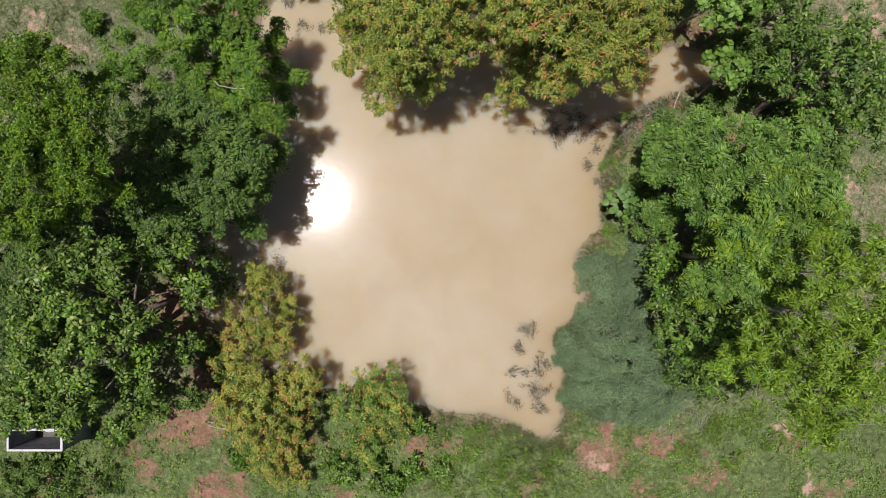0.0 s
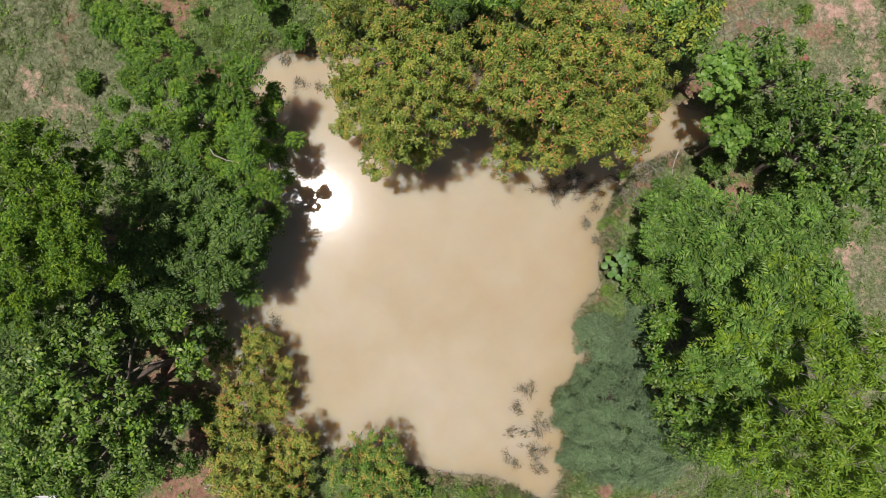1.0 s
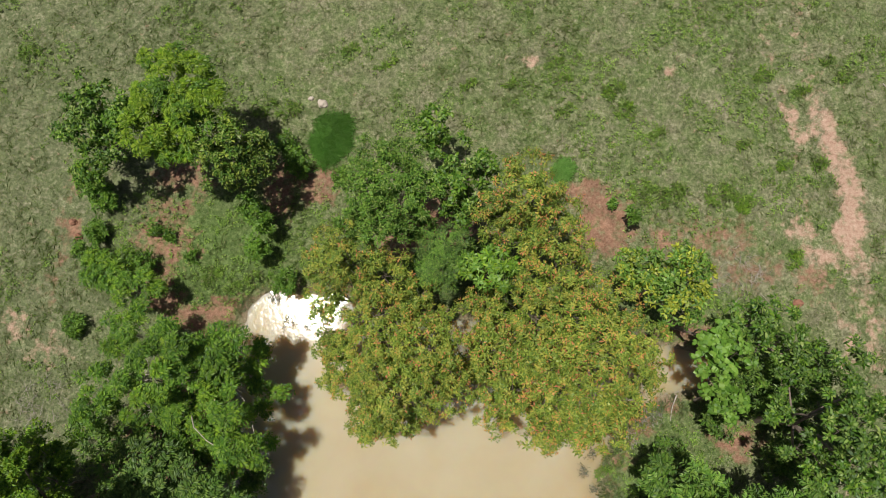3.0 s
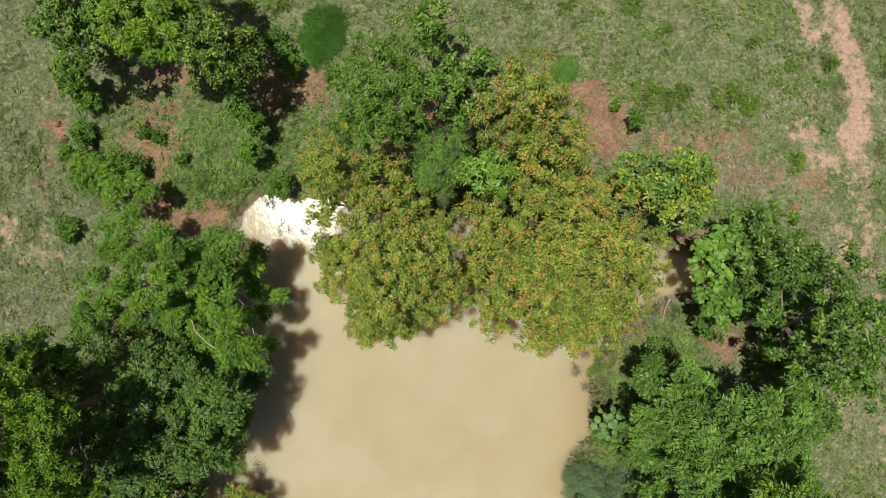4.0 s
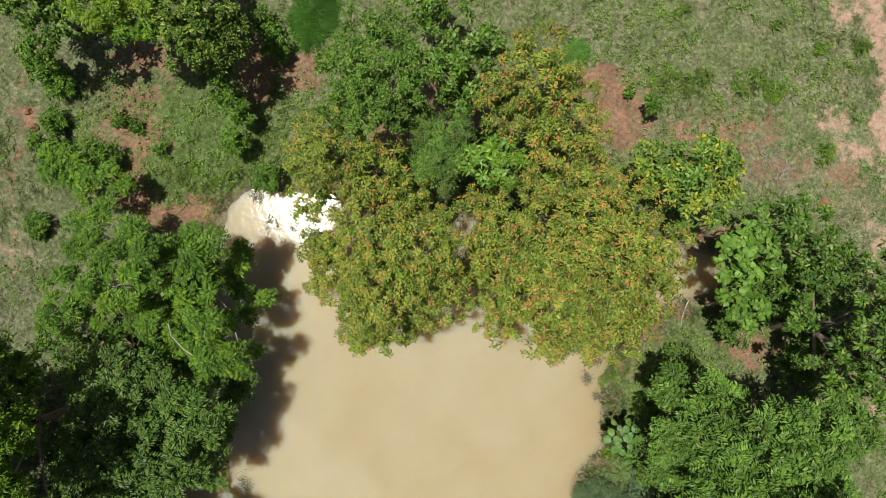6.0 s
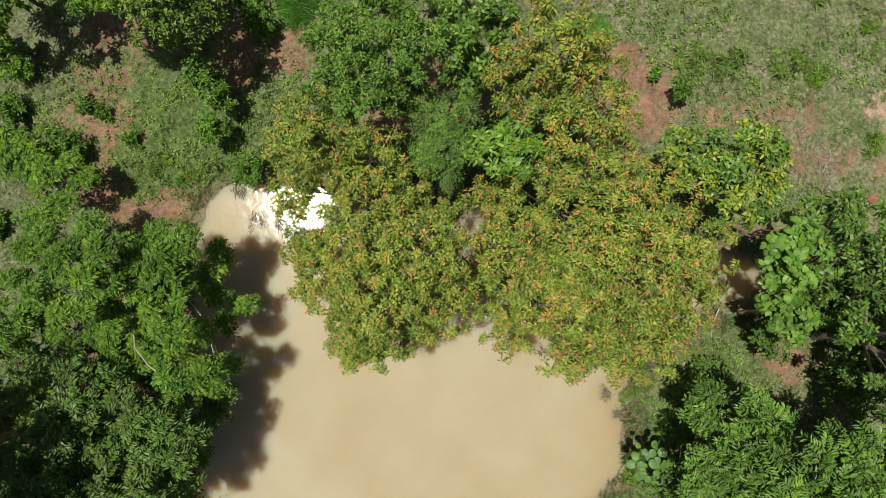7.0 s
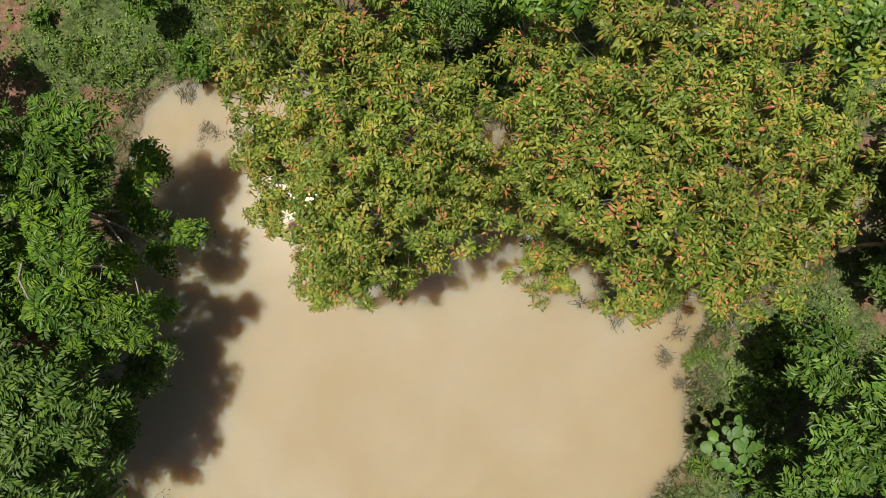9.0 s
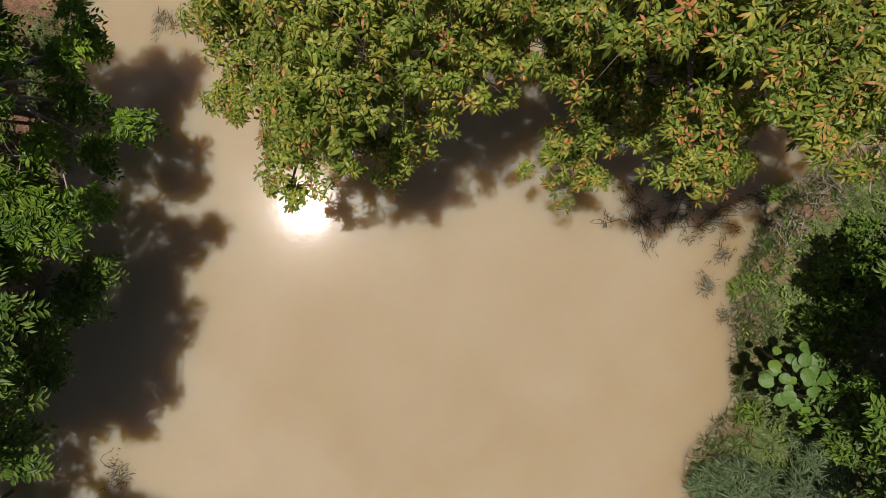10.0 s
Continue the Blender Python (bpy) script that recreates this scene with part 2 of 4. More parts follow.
def leaf_blades(base, way, normal, length, width, droop=0.15, fold=0.18, fine=False):
    """Leaves as folded blades. All arguments are arrays, one row a leaf. Returns vertices and triangles."""
    side = unit(np.cross(way, normal))
    up = unit(np.cross(side, way))
    length, width = length[:, None], width[:, None]
    down = np.array([0, 0, -1.0])
    if fine:
        rows = [base,
                base + way * length * 0.3 - side * width * 0.42 + up * width * fold,
                base + way * length * 0.3 + side * width * 0.42 + up * width * fold,
                base + way * length * 0.68 - side * width * 0.42 + up * width * fold + down * length * droop * 0.4,
                base + way * length * 0.68 + side * width * 0.42 + up * width * fold + down * length * droop * 0.4,
                base + way * length + down * length * droop]
        tris = np.array([(0, 2, 1), (1, 2, 4), (1, 4, 3), (3, 4, 5)])
    else:
        mid = base + way * length * 0.48 + down * length * droop * 0.2 + up * width * fold
        rows = [base, mid - side * width * 0.5, base + way * length + down * length * droop, mid + side * width * 0.5]
        tris = np.array([(0, 2, 1), (0, 3, 2)])
    k = len(rows)
    verts = np.stack(rows, 1).reshape(-1, 3)
    return verts, (np.arange(len(base))[:, None, None] * k + tris).reshape(-1, 3)


def rosettes(rng, at, axis, k, length, width, low=-25, high=60, droop=0.2, fine=False):
    """k leaves round each axis. Returns vertices, triangles, the rosette of each triangle, and how steep its leaf stands (0..1)."""
    n = len(at)
    a = unit(np.cross(axis, rng.normal(size=(n, 3))))
    b = np.cross(axis, a)
    turn = (np.arange(k) * 2.39996)[None, :] + rng.uniform(0, 6.28, (n, 1)) + rng.normal(0, 0.5, (n, k))
    rise = np.radians(np.linspace(low, high, k)[None, :] + rng.normal(0, 18, (n, k)))
    flat = np.cos(turn)[..., None] * a[:, None] + np.sin(turn)[..., None] * b[:, None]
    way = unit(np.cos(rise)[..., None] * flat + np.sin(rise)[..., None] * axis[:, None])
    size = rng.uniform(0.7, 1.2, (n, k)) * np.linspace(1.05, 0.7, k)[None, :]
    base = at[:, None] + way * 0.02
    normal = axis[:, None] + 0.35 * rng.normal(size=(n, k, 3))
    v, t = leaf_blades(base.reshape(-1, 3), way.reshape(-1, 3), unit(normal.reshape(-1, 3)), (size * length).ravel(), (size * width).ravel(), droop, 0.2, fine)
    per = len(t) // (n * k)
    owner = np.repeat(np.arange(n), k * per)
    steep = np.repeat(np.tile(np.linspace(0, 1, k), n), per)
    return v, t, owner, steep


def fronds(rng, at, axis, k, pairs, length, leaflet, width, low=-5, high=40, droop=0.45):
    """k feathered leaves round each axis, each with pairs of leaflets along its stalk."""
    n = len(at)
    a = unit(np.cross(axis, rng.normal(size=(n, 3))))
    b = np.cross(axis, a)
    turn = (np.arange(k) * 2.39996)[None, :] + rng.uniform(0, 6.28, (n, 1)) + rng.normal(0, 0.3, (n, k))
    rise = np.radians(np.linspace(low, high, k)[None, :] + rng.normal(0, 10, (n, k)))
    flat = np.cos(turn)[..., None] * a[:, None] + np.sin(turn)[..., None] * b[:, None]
    way = unit(np.cos(rise)[..., None] * flat + np.sin(rise)[..., None] * axis[:, None]).reshape(-1, 3)
    start = np.repeat(at, k, 0)
    size = rng.uniform(0.7, 1.15, len(way)) * length
    s = np.linspace(0.22, 1.0, pairs)
    spine = start[:, None] + way[:, None] * (size[:, None] * s)[..., None]
    spine[..., 2] -= droop * size[:, None] * s**2
    tang = way[:, None] * np.ones((1, pairs, 1))
    tang[..., 2] -= 2 * droop * s
    tang = unit(tang)
    side = unit(np.cross(tang, np.array([0, 0, 1.0]) + 0.15 * rng.normal(size=tang.shape)))
    up = unit(np.cross(side, tang))
    base = np.stack([spine, spine], 2)
    wide = (0.75 + 0.5 * np.sin(np.pi * np.clip(s * 0.85, 0, 1)))[None, :, None] * rng.uniform(0.8, 1.15, (len(way), pairs, 2))
    lean = np.stack([side, -side], 2) * 0.85 + tang[:, :, None] * 0.5 + up[:, :, None] * 0.12 + 0.1 * rng.normal(size=(len(way), pairs, 2, 3))
    normal = np.stack([up, up], 2) + 0.2 * rng.normal(size=lean.shape)
    v, t = leaf_blades(base.reshape(-1, 3), unit(lean.reshape(-1, 3)), unit(normal.reshape(-1, 3)), (wide * leaflet).ravel(), (wide * width).ravel(), 0.2, 0.15)
    return v, t, np.repeat(np.arange(n), k * pairs * 4), np.zeros(len(t))


def tube(points, radii, sides=6):
    """A tapered round stick along points."""
    points = np.asarray(points, float)
    way = unit(np.gradient(points, axis=0))
    helper = np.where(np.abs(way[:, 2:]) > 0.9, np.array([[1.0, 0, 0]]), np.array([[0, 0, 1.0]]))
    a = unit(np.cross(way, helper))
    b = np.cross(way, a)
    ang = np.linspace(0, 2 * np.pi, sides, endpoint=False)
    ring = np.cos(ang)[None, :, None] * a[:, None] + np.sin(ang)[None, :, None] * b[:, None]
    verts = (points[:, None] + ring * np.asarray(radii)[:, None, None]).reshape(-1, 3)
    tris = []
    for i in range(len(points) - 1):
        for j in range(sides):
            p, q = i * sides + j, i * sides + (j + 1) % sides
            tris += [(p, q, q + sides), (p, q + sides, p + sides)]
    top = (len(points) - 1) * sides
    tris += [(top, top + j, top + j + 1) for j in range(1, sides - 1)]
    return verts, np.array(tris)


def joined(pieces):
    verts, tris, count = [], [], 0
    for v, t in pieces:
        verts.append(v)
        tris.append(t + count)
        count += len(v)
    return np.concatenate(verts), np.concatenate(tris)


def bent(rng, a, b, n=5, sway=0.08, sag=0.0):
    """Points from a to b with a slight irregular bend."""
    a, b = np.asarray(a, float), np.asarray(b, float)
    s = np.linspace(0, 1, n)[:, None]
    off = rng.normal(size=3) * np.linalg.norm(b - a) * sway
    pts = a + (b - a) * s + off * np.sin(np.pi * s)
    pts[:, 2] += sag * np.sin(np.pi * s[:, 0])
    return pts


# ---- the lie of the land ----
SHORE = [(-6.82, 8.45), (-6.09, 9.03), (-5.04, 9.18), (-4.11, 9.08), (-2.54, 8.87), (-0.77, 8.45), (1.32, 8.14), (3.41, 7.83), (5.39, 7.41), (7.27, 7.25),
         (8.73, 7.2), (9.77, 6.68), (9.67, 5.85), (8.52, 5.43), (7.37, 5.06), (6.57, 4.37), (6.01, 3.63), (5.77, 2.4), (5.72, 1.5), (5.68, 0.7),
         (4.93, -0.3), (4.98, -1.2), (5.28, -1.8), (4.58, -2.8), (3.98, -3.4), (4.28, -4.2), (4.38, -5.5), (4.08, -6.9), (3.48, -7.15), (2.58, -6.65),
         (1.08, -6.25), (-0.72, -6.05), (-1.92, -5.7), (-3.32, -5.5), (-4.72, -5.2), (-6.12, -4.9), (-7.42, -3.9), (-8.52, -2.8), (-9.42, -1.4), (-9.52, -0.3),
         (-8.42, 0.9), (-7.67, 2.6), (-7.37, 4.27), (-7.13, 5.95), (-7.03, 7.41)]


def rounded(points, steps=6):
    p = np.array(points, float)
    out = []
    for i in range(len(p)):
        a, b, c, d = p[i - 1], p[i], p[(i + 1) % len(p)], p[(i + 2) % len(p)]
        for u in np.arange(steps) / steps:
            out.append(0.5 * (2 * b + (c - a) * u + (2 * a - 5 * b + 4 * c - d) * u**2 + (3 * b - a - 3 * c + d) * u**3))
    return np.array(out)


BANK = rounded(SHORE)


def shore_distance(x, y):
    """Metres from the waterline: minus over the water."""
    x, y = np.asarray(x, float), np.asarray(y, float)
    q = np.stack([x.ravel(), y.ravel()], 1)
    best = np.full(len(q), 1e9)
    inside = np.zeros(len(q), bool)
    for a, b in zip(BANK, np.roll(BANK, -1, 0)):
        d = b - a
        s = np.clip(((q - a) @ d) / (d @ d), 0, 1)
        best = np.minimum(best, np.hypot(*(q - a - s[:, None] * d).T))
        cross = (a[1] > q[:, 1]) != (b[1] > q[:, 1])
        inside ^= cross & (q[:, 0] < a[0] + (q[:, 1] - a[1]) * d[0] / (d[1] if abs(d[1]) > 1e-9 else 1e-9))
    return np.where(inside, -best, best).reshape(x.shape)


def waves(x, y):
    return (np.sin(1.3 * x + 0.7 * y + 1) + np.sin(-0.8 * x + 1.9 * y) + 0.6 * np.sin(2.9 * x + 2.1 * y + 2) + 0.5 * np.sin(3.7 * x - 4.3 * y)
            + 0.35 * np.sin(6.1 * x + 5.2 * y + 0.5) + 0.3 * np.sin(9.3 * x - 7.7 * y)) / 3.0


def land(x, y):
    d = shore_distance(x, y) + 0.14 * waves(2.2 * np.asarray(x, float), 2.2 * np.asarray(y, float))
    d = d + 0.07 * waves(6.1 * np.asarray(x, float) + 2, 5.7 * np.asarray(y, float))
    rise = 0.65 * (1 - np.exp(-np.maximum(d, 0) / 1.3)) + 0.05
    z = np.where(d > 0, rise, np.maximum(0.05 + 0.45 * d, -0.9))
    return z + np.where(d > 0.3, 0.07 * waves(x, y), 0)


def land_at(x, y):
    return float(land(np.array([x]), np.array([y]))[0])


# bare red earth: x, y, half width, half depth, how bare
EARTH = [(5.92, 11.5, 1.3, 1.3, 1), (5.3, 12.6, 0.9, 0.7, 0.9), (9.78, 10.9, 2.0, 0.9, 0.66), (7.9, 10.7, 1.1, 0.7, 0.75), (11.0, 9.8, 1.4, 0.9, 0.62), (13.12, 9.29, 0.8, 0.8, 0.8), (-4.11, 12.95, 0.7, 1.0, 1),
         (-9.4, 11.9, 1.3, 0.8, 0.72), (-10.06, 11.07, 1.1, 0.8, 0.9), (-9.1, 10.7, 1.0, 0.8, 0.85), (-8.9, 13.2, 1.3, 0.7, 0.85), (-5.5, 12.7, 0.9, 1.1, 0.9), (-9.85, 9.81, 0.7, 0.7, 0.8), (-9.64, 8.77, 1.0, 0.6, 1), (-8.39, 8.14, 1.3, 0.6, 1)]
# the patch at (-0.24, 11.17) paints in the dark under the trees
EARTH2 = [(-7.35, 8.35, 0.8, 0.5, 1), (-12.78, 11.38, 0.35, 0.35, 1), (-0.24, 11.17, 2.2, 1.4, 1), (10.1, 3.95, 0.9, 0.5, 1), (-9.32, -6.2, 1.1, 1.0, 0.95), (-10.65, -7.9, 0.5, 0.7, 0.95),
          (-8.12, -8.7, 1.2, 0.6, 0.95), (-8.92, -5.1, 0.6, 0.7, 0.9), (-0.82, -7.1, 0.9, 0.45, 0.9), (5.75, -6.4, 0.5, 0.9, 1), (5.3, -7.6, 0.75, 0.9, 1), (0.1, -7.35, 1.2, 0.35, 0.8), (7.38, -7.1, 1.1, 0.5, 0.9)]
EARTH3 = [(-13.3, -8.5, 1.5, 0.7, 0.8), (-8.75, -6.5, 0.9, 0.8, 1), (9.18, -8.4, 1.0, 0.5, 0.7), (6.78, -8.4, 0.8, 0.4, 0.7), (-8.85, 3.01, 2.4, 3.2, 0.9), (-9.52, -2.4, 1.8, 1.8, 0.8), (8.01, 5.32, 1.0, 0.5, 0.8), (6.9, 4.4, 0.8, 0.5, 0.8), (6.5, 3.5, 0.45, 0.7, 0.7), (8.74, 7.52, 2.0, 0.7, 0.8), (-8.08, 5.95, 1.2, 1.2, 0.9)]
SAND = [(13.4, 14.8, 0.55, 0.35, 0.8), (3.55, 17.6, 0.3, 0.35, 0.8), (8.6, 17.05, 0.28, 0.3, 0.8), (-13.4, 7.1, 0.9, 0.9, 0.5), (-14.45, 7.62, 0.5, 0.7, 0.7), (12.88, -8.6, 0.35, 0.35, 1), (12.08, -6.6, 0.6, 0.35, 0.8), (14.08, 1.9, 0.5, 1.0, 0.75), (5.18, -7.9, 0.35, 0.4, 0.8), (13.02, 11.28, 0.7, 0.5, 0.8), (13.54, 10.23, 0.8, 0.6, 0.8)]
RUT_A = [(11.9, 21), (12.2, 18), (12.47, 16.5), (12.76, 15.2), (12.96, 14.4), (13.26, 11.8), (13.2, 10.6), (13.4, 9.4), (14.1, 7.8), (14.1, 6.3), (14.2, 3.0), (14.4, 0.0), (15, -6)]
RUT_B = [(13.3, 21), (13.6, 17), (13.82, 15.85), (14.15, 14.8), (14.43, 13.5), (14.61, 12.6), (14.78, 11.6), (14.5, 10.7), (14.81, 9.8), (15.16, 7.8), (15.2, 6.0), (15.4, 3.0), (15.6, 0.0), (16.2, -6)]


def ragged(x, y):
    """Places nudged so that outlines drawn by them come out uneven."""
    return (x + 0.34 * waves(1.1 * x + 2, 1.3 * y) + 0.14 * waves(3.3 * x, 2.9 * y + 1), y + 0.34 * waves(1.2 * x, 1.0 * y + 3) + 0.14 * waves(3.1 * x + 1, 3.4 * y))


def blobs(x, y, rows):
    out = np.zeros_like(x)
    x, y = ragged(x, y)
    for bx, by, rx, ry, s in rows:
        out = np.maximum(out, s * np.clip(1.3 - np.hypot((x - bx) / rx, (y - by) / ry), 0, 0.85))
    return out


def along(x, y, line, half):
    best = np.full_like(x, 1e9)
    x, y = ragged(x, y)
    p = np.array(line, float)
    for a, b in zip(p, p[1:]):
        d = b - a
        s = np.clip(((x - a[0]) * d[0] + (y - a[1]) * d[1]) / (d @ d), 0, 1)
        best = np.minimum(best, np.hypot(x - a[0] - s * d[0], y - a[1] - s * d[1]))
    return np.clip(1.4 - best / half, 0, 0.95)


def soil_mask(x, y):
    d = shore_distance(x, y)
    south = np.clip((-5.6 - y) / 1.5, 0, 1) * np.clip(0.9 * waves(1.4 * x + 7, 1.3 * y) - 0.05, 0, 0.75)
    return np.max([south, blobs(x, y, EARTH + EARTH2 + EARTH3), np.clip(0.5 - np.abs(d - 0.1) * 0.7, 0, 1), 0.42 * along(x, y, [(-13.6, 8.7), (-13.0, 11.3), (-12.8, 14.4)], 0.4)], axis=0)


def rut_mask(x, y):
    def stretch(rows):
        return 0.3 + sum(s * np.exp(-(((y - c) / w) ** 2)) for c, w, s in rows)

    worn_a = stretch([(15.1, 0.9, 0.6), (11.2, 1.0, 0.3), (7.2, 1.0, 0.45)])
    worn_b = stretch([(14.8, 1.5, 0.6), (11.6, 1.6, 0.7), (7.4, 0.9, 0.35)])
    tracks = np.maximum(along(x, y, RUT_A, 0.24) * worn_a, along(x, y, RUT_B, 0.5) * worn_b)
    return np.maximum(tracks, blobs(x, y, SAND))


def build_ground():
    far = np.array([3, 8, 20, 50, 130, 350, 900, 2200.0])
    xs = np.r_[-24 - far[::-1], np.arange(-24, 24.01, 0.16), 24 + far]
    ys = np.r_[-15 - far[::-1], np.arange(-15, 27.01, 0.16), 27 + far]
    gx, gy = np.meshgrid(xs, ys)
    z = land(gx, gy)
    ruts = rut_mask(gx, gy)
    z -= 0.05 * ruts * (shore_distance(gx, gy) > 0.5)
    verts = np.stack([gx, gy, z], -1).reshape(-1, 3)
    w = len(xs)
    i = (np.arange(len(ys) - 1)[:, None] * w + np.arange(w - 1)[None, :]).ravel()
    tris = np.concatenate([np.stack([i, i + 1, i + w + 1], 1), np.stack([i, i + w + 1, i + w], 1)])
    me = tri_mesh("ground", verts, tris, [M_GROUND], smooth=True)
    d = shore_distance(gx, gy)
    herb = np.clip(np.max([blobs(gx, gy, [(-7.6, 10.3, 3.4, 2.8, 1.0)]), 0.7 * np.clip((-5.3 - gy) / 0.8, 0, 1), 0.6 * np.clip(1.6 - d / 1.6, 0, 1)], axis=0), 0, 0.9)
    for key, val in (("soil", soil_mask(gx, gy)), ("rut", ruts), ("lush", np.clip(0.75 - (gx + 9.5) / 7.0, 0, 0.8)), ("herb", herb), ("mud", np.clip(0.55 - d / 0.45, 0, 0.9))):
        me.attributes.new(key, "FLOAT", "POINT").data.foreach_set("value", val.ravel().astype(np.float32))
    tagged(new("ground", me), "grassy red-earth farmland round a small pond", "ground", kind="structure")


def build_water():
    """One flat sheet, wider than the pond: the rising bank cuts it at the waterline."""
    gx, gy = np.meshgrid(np.linspace(-10.6, 10.8, 110), np.linspace(-8.2, 10.2, 95))
    verts = np.stack([gx, gy, np.zeros_like(gx)], -1).reshape(-1, 3)
    w = gx.shape[1]
    i = (np.arange(gx.shape[0] - 1)[:, None] * w + np.arange(w - 1)[None, :]).ravel()
    me = tri_mesh("water", verts, np.concatenate([np.stack([i, i + 1, i + w + 1], 1), np.stack([i, i + w + 1, i + w], 1)]), [M_WATER], smooth=True)
    depth = -shore_distance(gx, gy)
    east = np.clip((gx + 6) / 11, 0.15, 1)
    for key, val in (("shallow", 0.85 * east * np.clip(1 - depth / 2.2 + 0.25 * waves(0.7 * gx, 0.8 * gy), 0, 1) ** 1.4), ("ruffled", np.clip((gy - 6.6) / 1.6, 0, 1) * np.clip((-3.2 - gx) / 1.0, 0, 1))):
        me.attributes.new(key, "FLOAT", "POINT").data.foreach_set("value", val.ravel().astype(np.float32))
    tagged(new("water", me), "still muddy tan pond water", "water", kind="structure")


build_ground()
build_water()


# ---- trees and shrubs ----
def kind_of(mats, share, style, clump, gap, per, flat=0.85, puff=0.62, valley=0.4, flush=0.0, inner=0.4, trim=1.0, **leaf):
    """What sets a species apart: leaf materials and their shares, leaf form, how large and how far apart its tufts are, shoots in a tuft,
    the size of the puffs that the tufts heap up to, how deep the gaps between puffs are, the share of shoots with young tips, how full the inside
    of the crown is, and how far the leaves keep inside the lobes."""
    return dict(mats=mats, share=share, style=style, clump=clump, gap=gap, per=per, flat=flat, puff=puff, valley=valley, flush=flush, inner=inner, trim=trim, leaf=leaf)


ORANGE = kind_of([M_OLIVE, M_YELLOW, M_FLUSH], (0.74, 0.23, 0.03), "rosette", 0.25, 0.37, 12, 0.75, 0.62, 0.33, 0.24, 0.6, k=10, length=0.128, width=0.039, low=-50, high=50, droop=0.5, fine=True)
OLIVE = dict(ORANGE, share=(0.72, 0.26, 0.02), flush=0.13)
SHRUBBY = dict(ORANGE, share=(0.52, 0.43, 0.05), gap=0.37, flush=0.16, trim=1.12)
GREENSHRUB = dict(SHRUBBY, mats=[M_FRESH, M_YELLOW, M_FLUSH], share=(0.66, 0.30, 0.04), flush=0.05, valley=0.6, inner=0.4)
WHORL = kind_of([M_BRIGHT, M_PALE], (0.8, 0.2), "frond", 0.13, 0.40, 2.5, 0.8, 0.8, 0.75, inner=0.12, trim=0.95, k=10, pairs=5, length=0.28, leaflet=0.12, width=0.042, low=-5, high=50, droop=0.55)
SENNA = kind_of([M_PINN, M_FRESH], (0.5, 0.5), "frond", 0.2, 0.42, 4, 0.85, 0.75, 0.8, inner=0.3, trim=0.95, k=5, pairs=5, length=0.34, leaflet=0.135, width=0.05, low=-10, high=55, droop=0.35)
DARKTREE = kind_of([M_DARK, M_PINN], (0.5, 0.5), "frond", 0.22, 0.44, 4.5, 0.85, 0.75, 0.65, inner=0.12, k=4, pairs=5, length=0.36, leaflet=0.135, width=0.05, droop=0.35)
TALL = kind_of([M_PALE, M_BRIGHT, M_LIME], (0.4, 0.35, 0.25), "rosette", 0.23, 0.33, 17, 0.9, 0.8, 0.62, k=8, length=0.11, width=0.052, droop=0.3)
BROADTREE = kind_of([M_BROAD, M_PALE], (0.8, 0.2), "rosette", 0.23, 0.42, 10, 0.85, 0.75, 0.75, k=7, length=0.185, width=0.082, droop=0.25, fine=True)
WILLOWY = kind_of([M_LIME, M_FRESH, M_PALE], (0.65, 0.1, 0.25), "rosette", 0.22, 0.33, 12, 0.9, 0.6, 0.7, inner=0.5, k=8, length=0.16, width=0.036, low=-50, high=30, droop=0.4, fine=True)
LIGHTFEATHER = kind_of([M_FRESH, M_LIME, M_PINN], (0.35, 0.3, 0.35), "frond", 0.2, 0.42, 5, 0.85, 0.7, 0.75, trim=0.95, k=4, pairs=6, length=0.32, leaflet=0.12, width=0.04, droop=0.4)
SMALLLEAF = kind_of([M_FRESH, M_BROAD], (0.7, 0.3), "rosette", 0.24, 0.34, 16, 0.9, 0.8, 0.6, k=8, length=0.12, width=0.05)
GLOSSY = kind_of([M_BRIGHT, M_BROAD], (0.55, 0.45), "rosette", 0.22, 0.38, 9, 0.9, 0.7, 0.65, k=8, length=0.18, width=0.07, fine=True)
LOOSE = dict(GLOSSY, gap=0.5, mats=[M_BRIGHT, M_BROAD, M_DARK], share=(0.3, 0.3, 0.4))
FEATHER = kind_of([M_DARK, M_FRESH], (0.45, 0.55), "frond", 0.2, 0.38, 4, 0.95, 0.6, 0.7, k=4, pairs=6, length=0.34, leaflet=0.085, width=0.028, droop=0.4)
PALEFAN = kind_of([M_PALE, M_FRESH, M_BIG], (0.4, 0.4, 0.2), "rosette", 0.2, 0.34, 7, 0.85, k=9, length=0.2, width=0.065, low=-30, high=25, fine=True)
GOLDEN = kind_of([M_FRESH, M_GOLD, M_BROAD], (0.45, 0.3, 0.25), "rosette", 0.24, 0.36, 10, 0.85, k=8, length=0.18, width=0.07, fine=True)
PLATE = kind_of([M_BIG, M_FRESH], (0.85, 0.15), "rosette", 0.2, 0.26, 3, 0.7, k=4, length=0.21, width=0.175, low=-20, high=20, droop=0.15, fine=True)
PLATELET = kind_of([M_BIG, M_FRESH], (0.85, 0.15), "rosette", 0.24, 0.36, 6, 0.75, k=6, length=0.22, width=0.15, low=-25, high=25, droop=0.15, fine=True)
LIMEWHORL = dict(WHORL, valley=0.45, trim=1.08, inner=0.3, mats=[M_BRIGHT, M_LIME], share=(0.35, 0.65))
REEDY = kind_of([M_REED], (1.0,), "rosette", 0.27, 0.38, 19, 0.8, 0.5, 0.22, k=9, length=0.23, width=0.022, low=-35, high=22, droop=0.2)
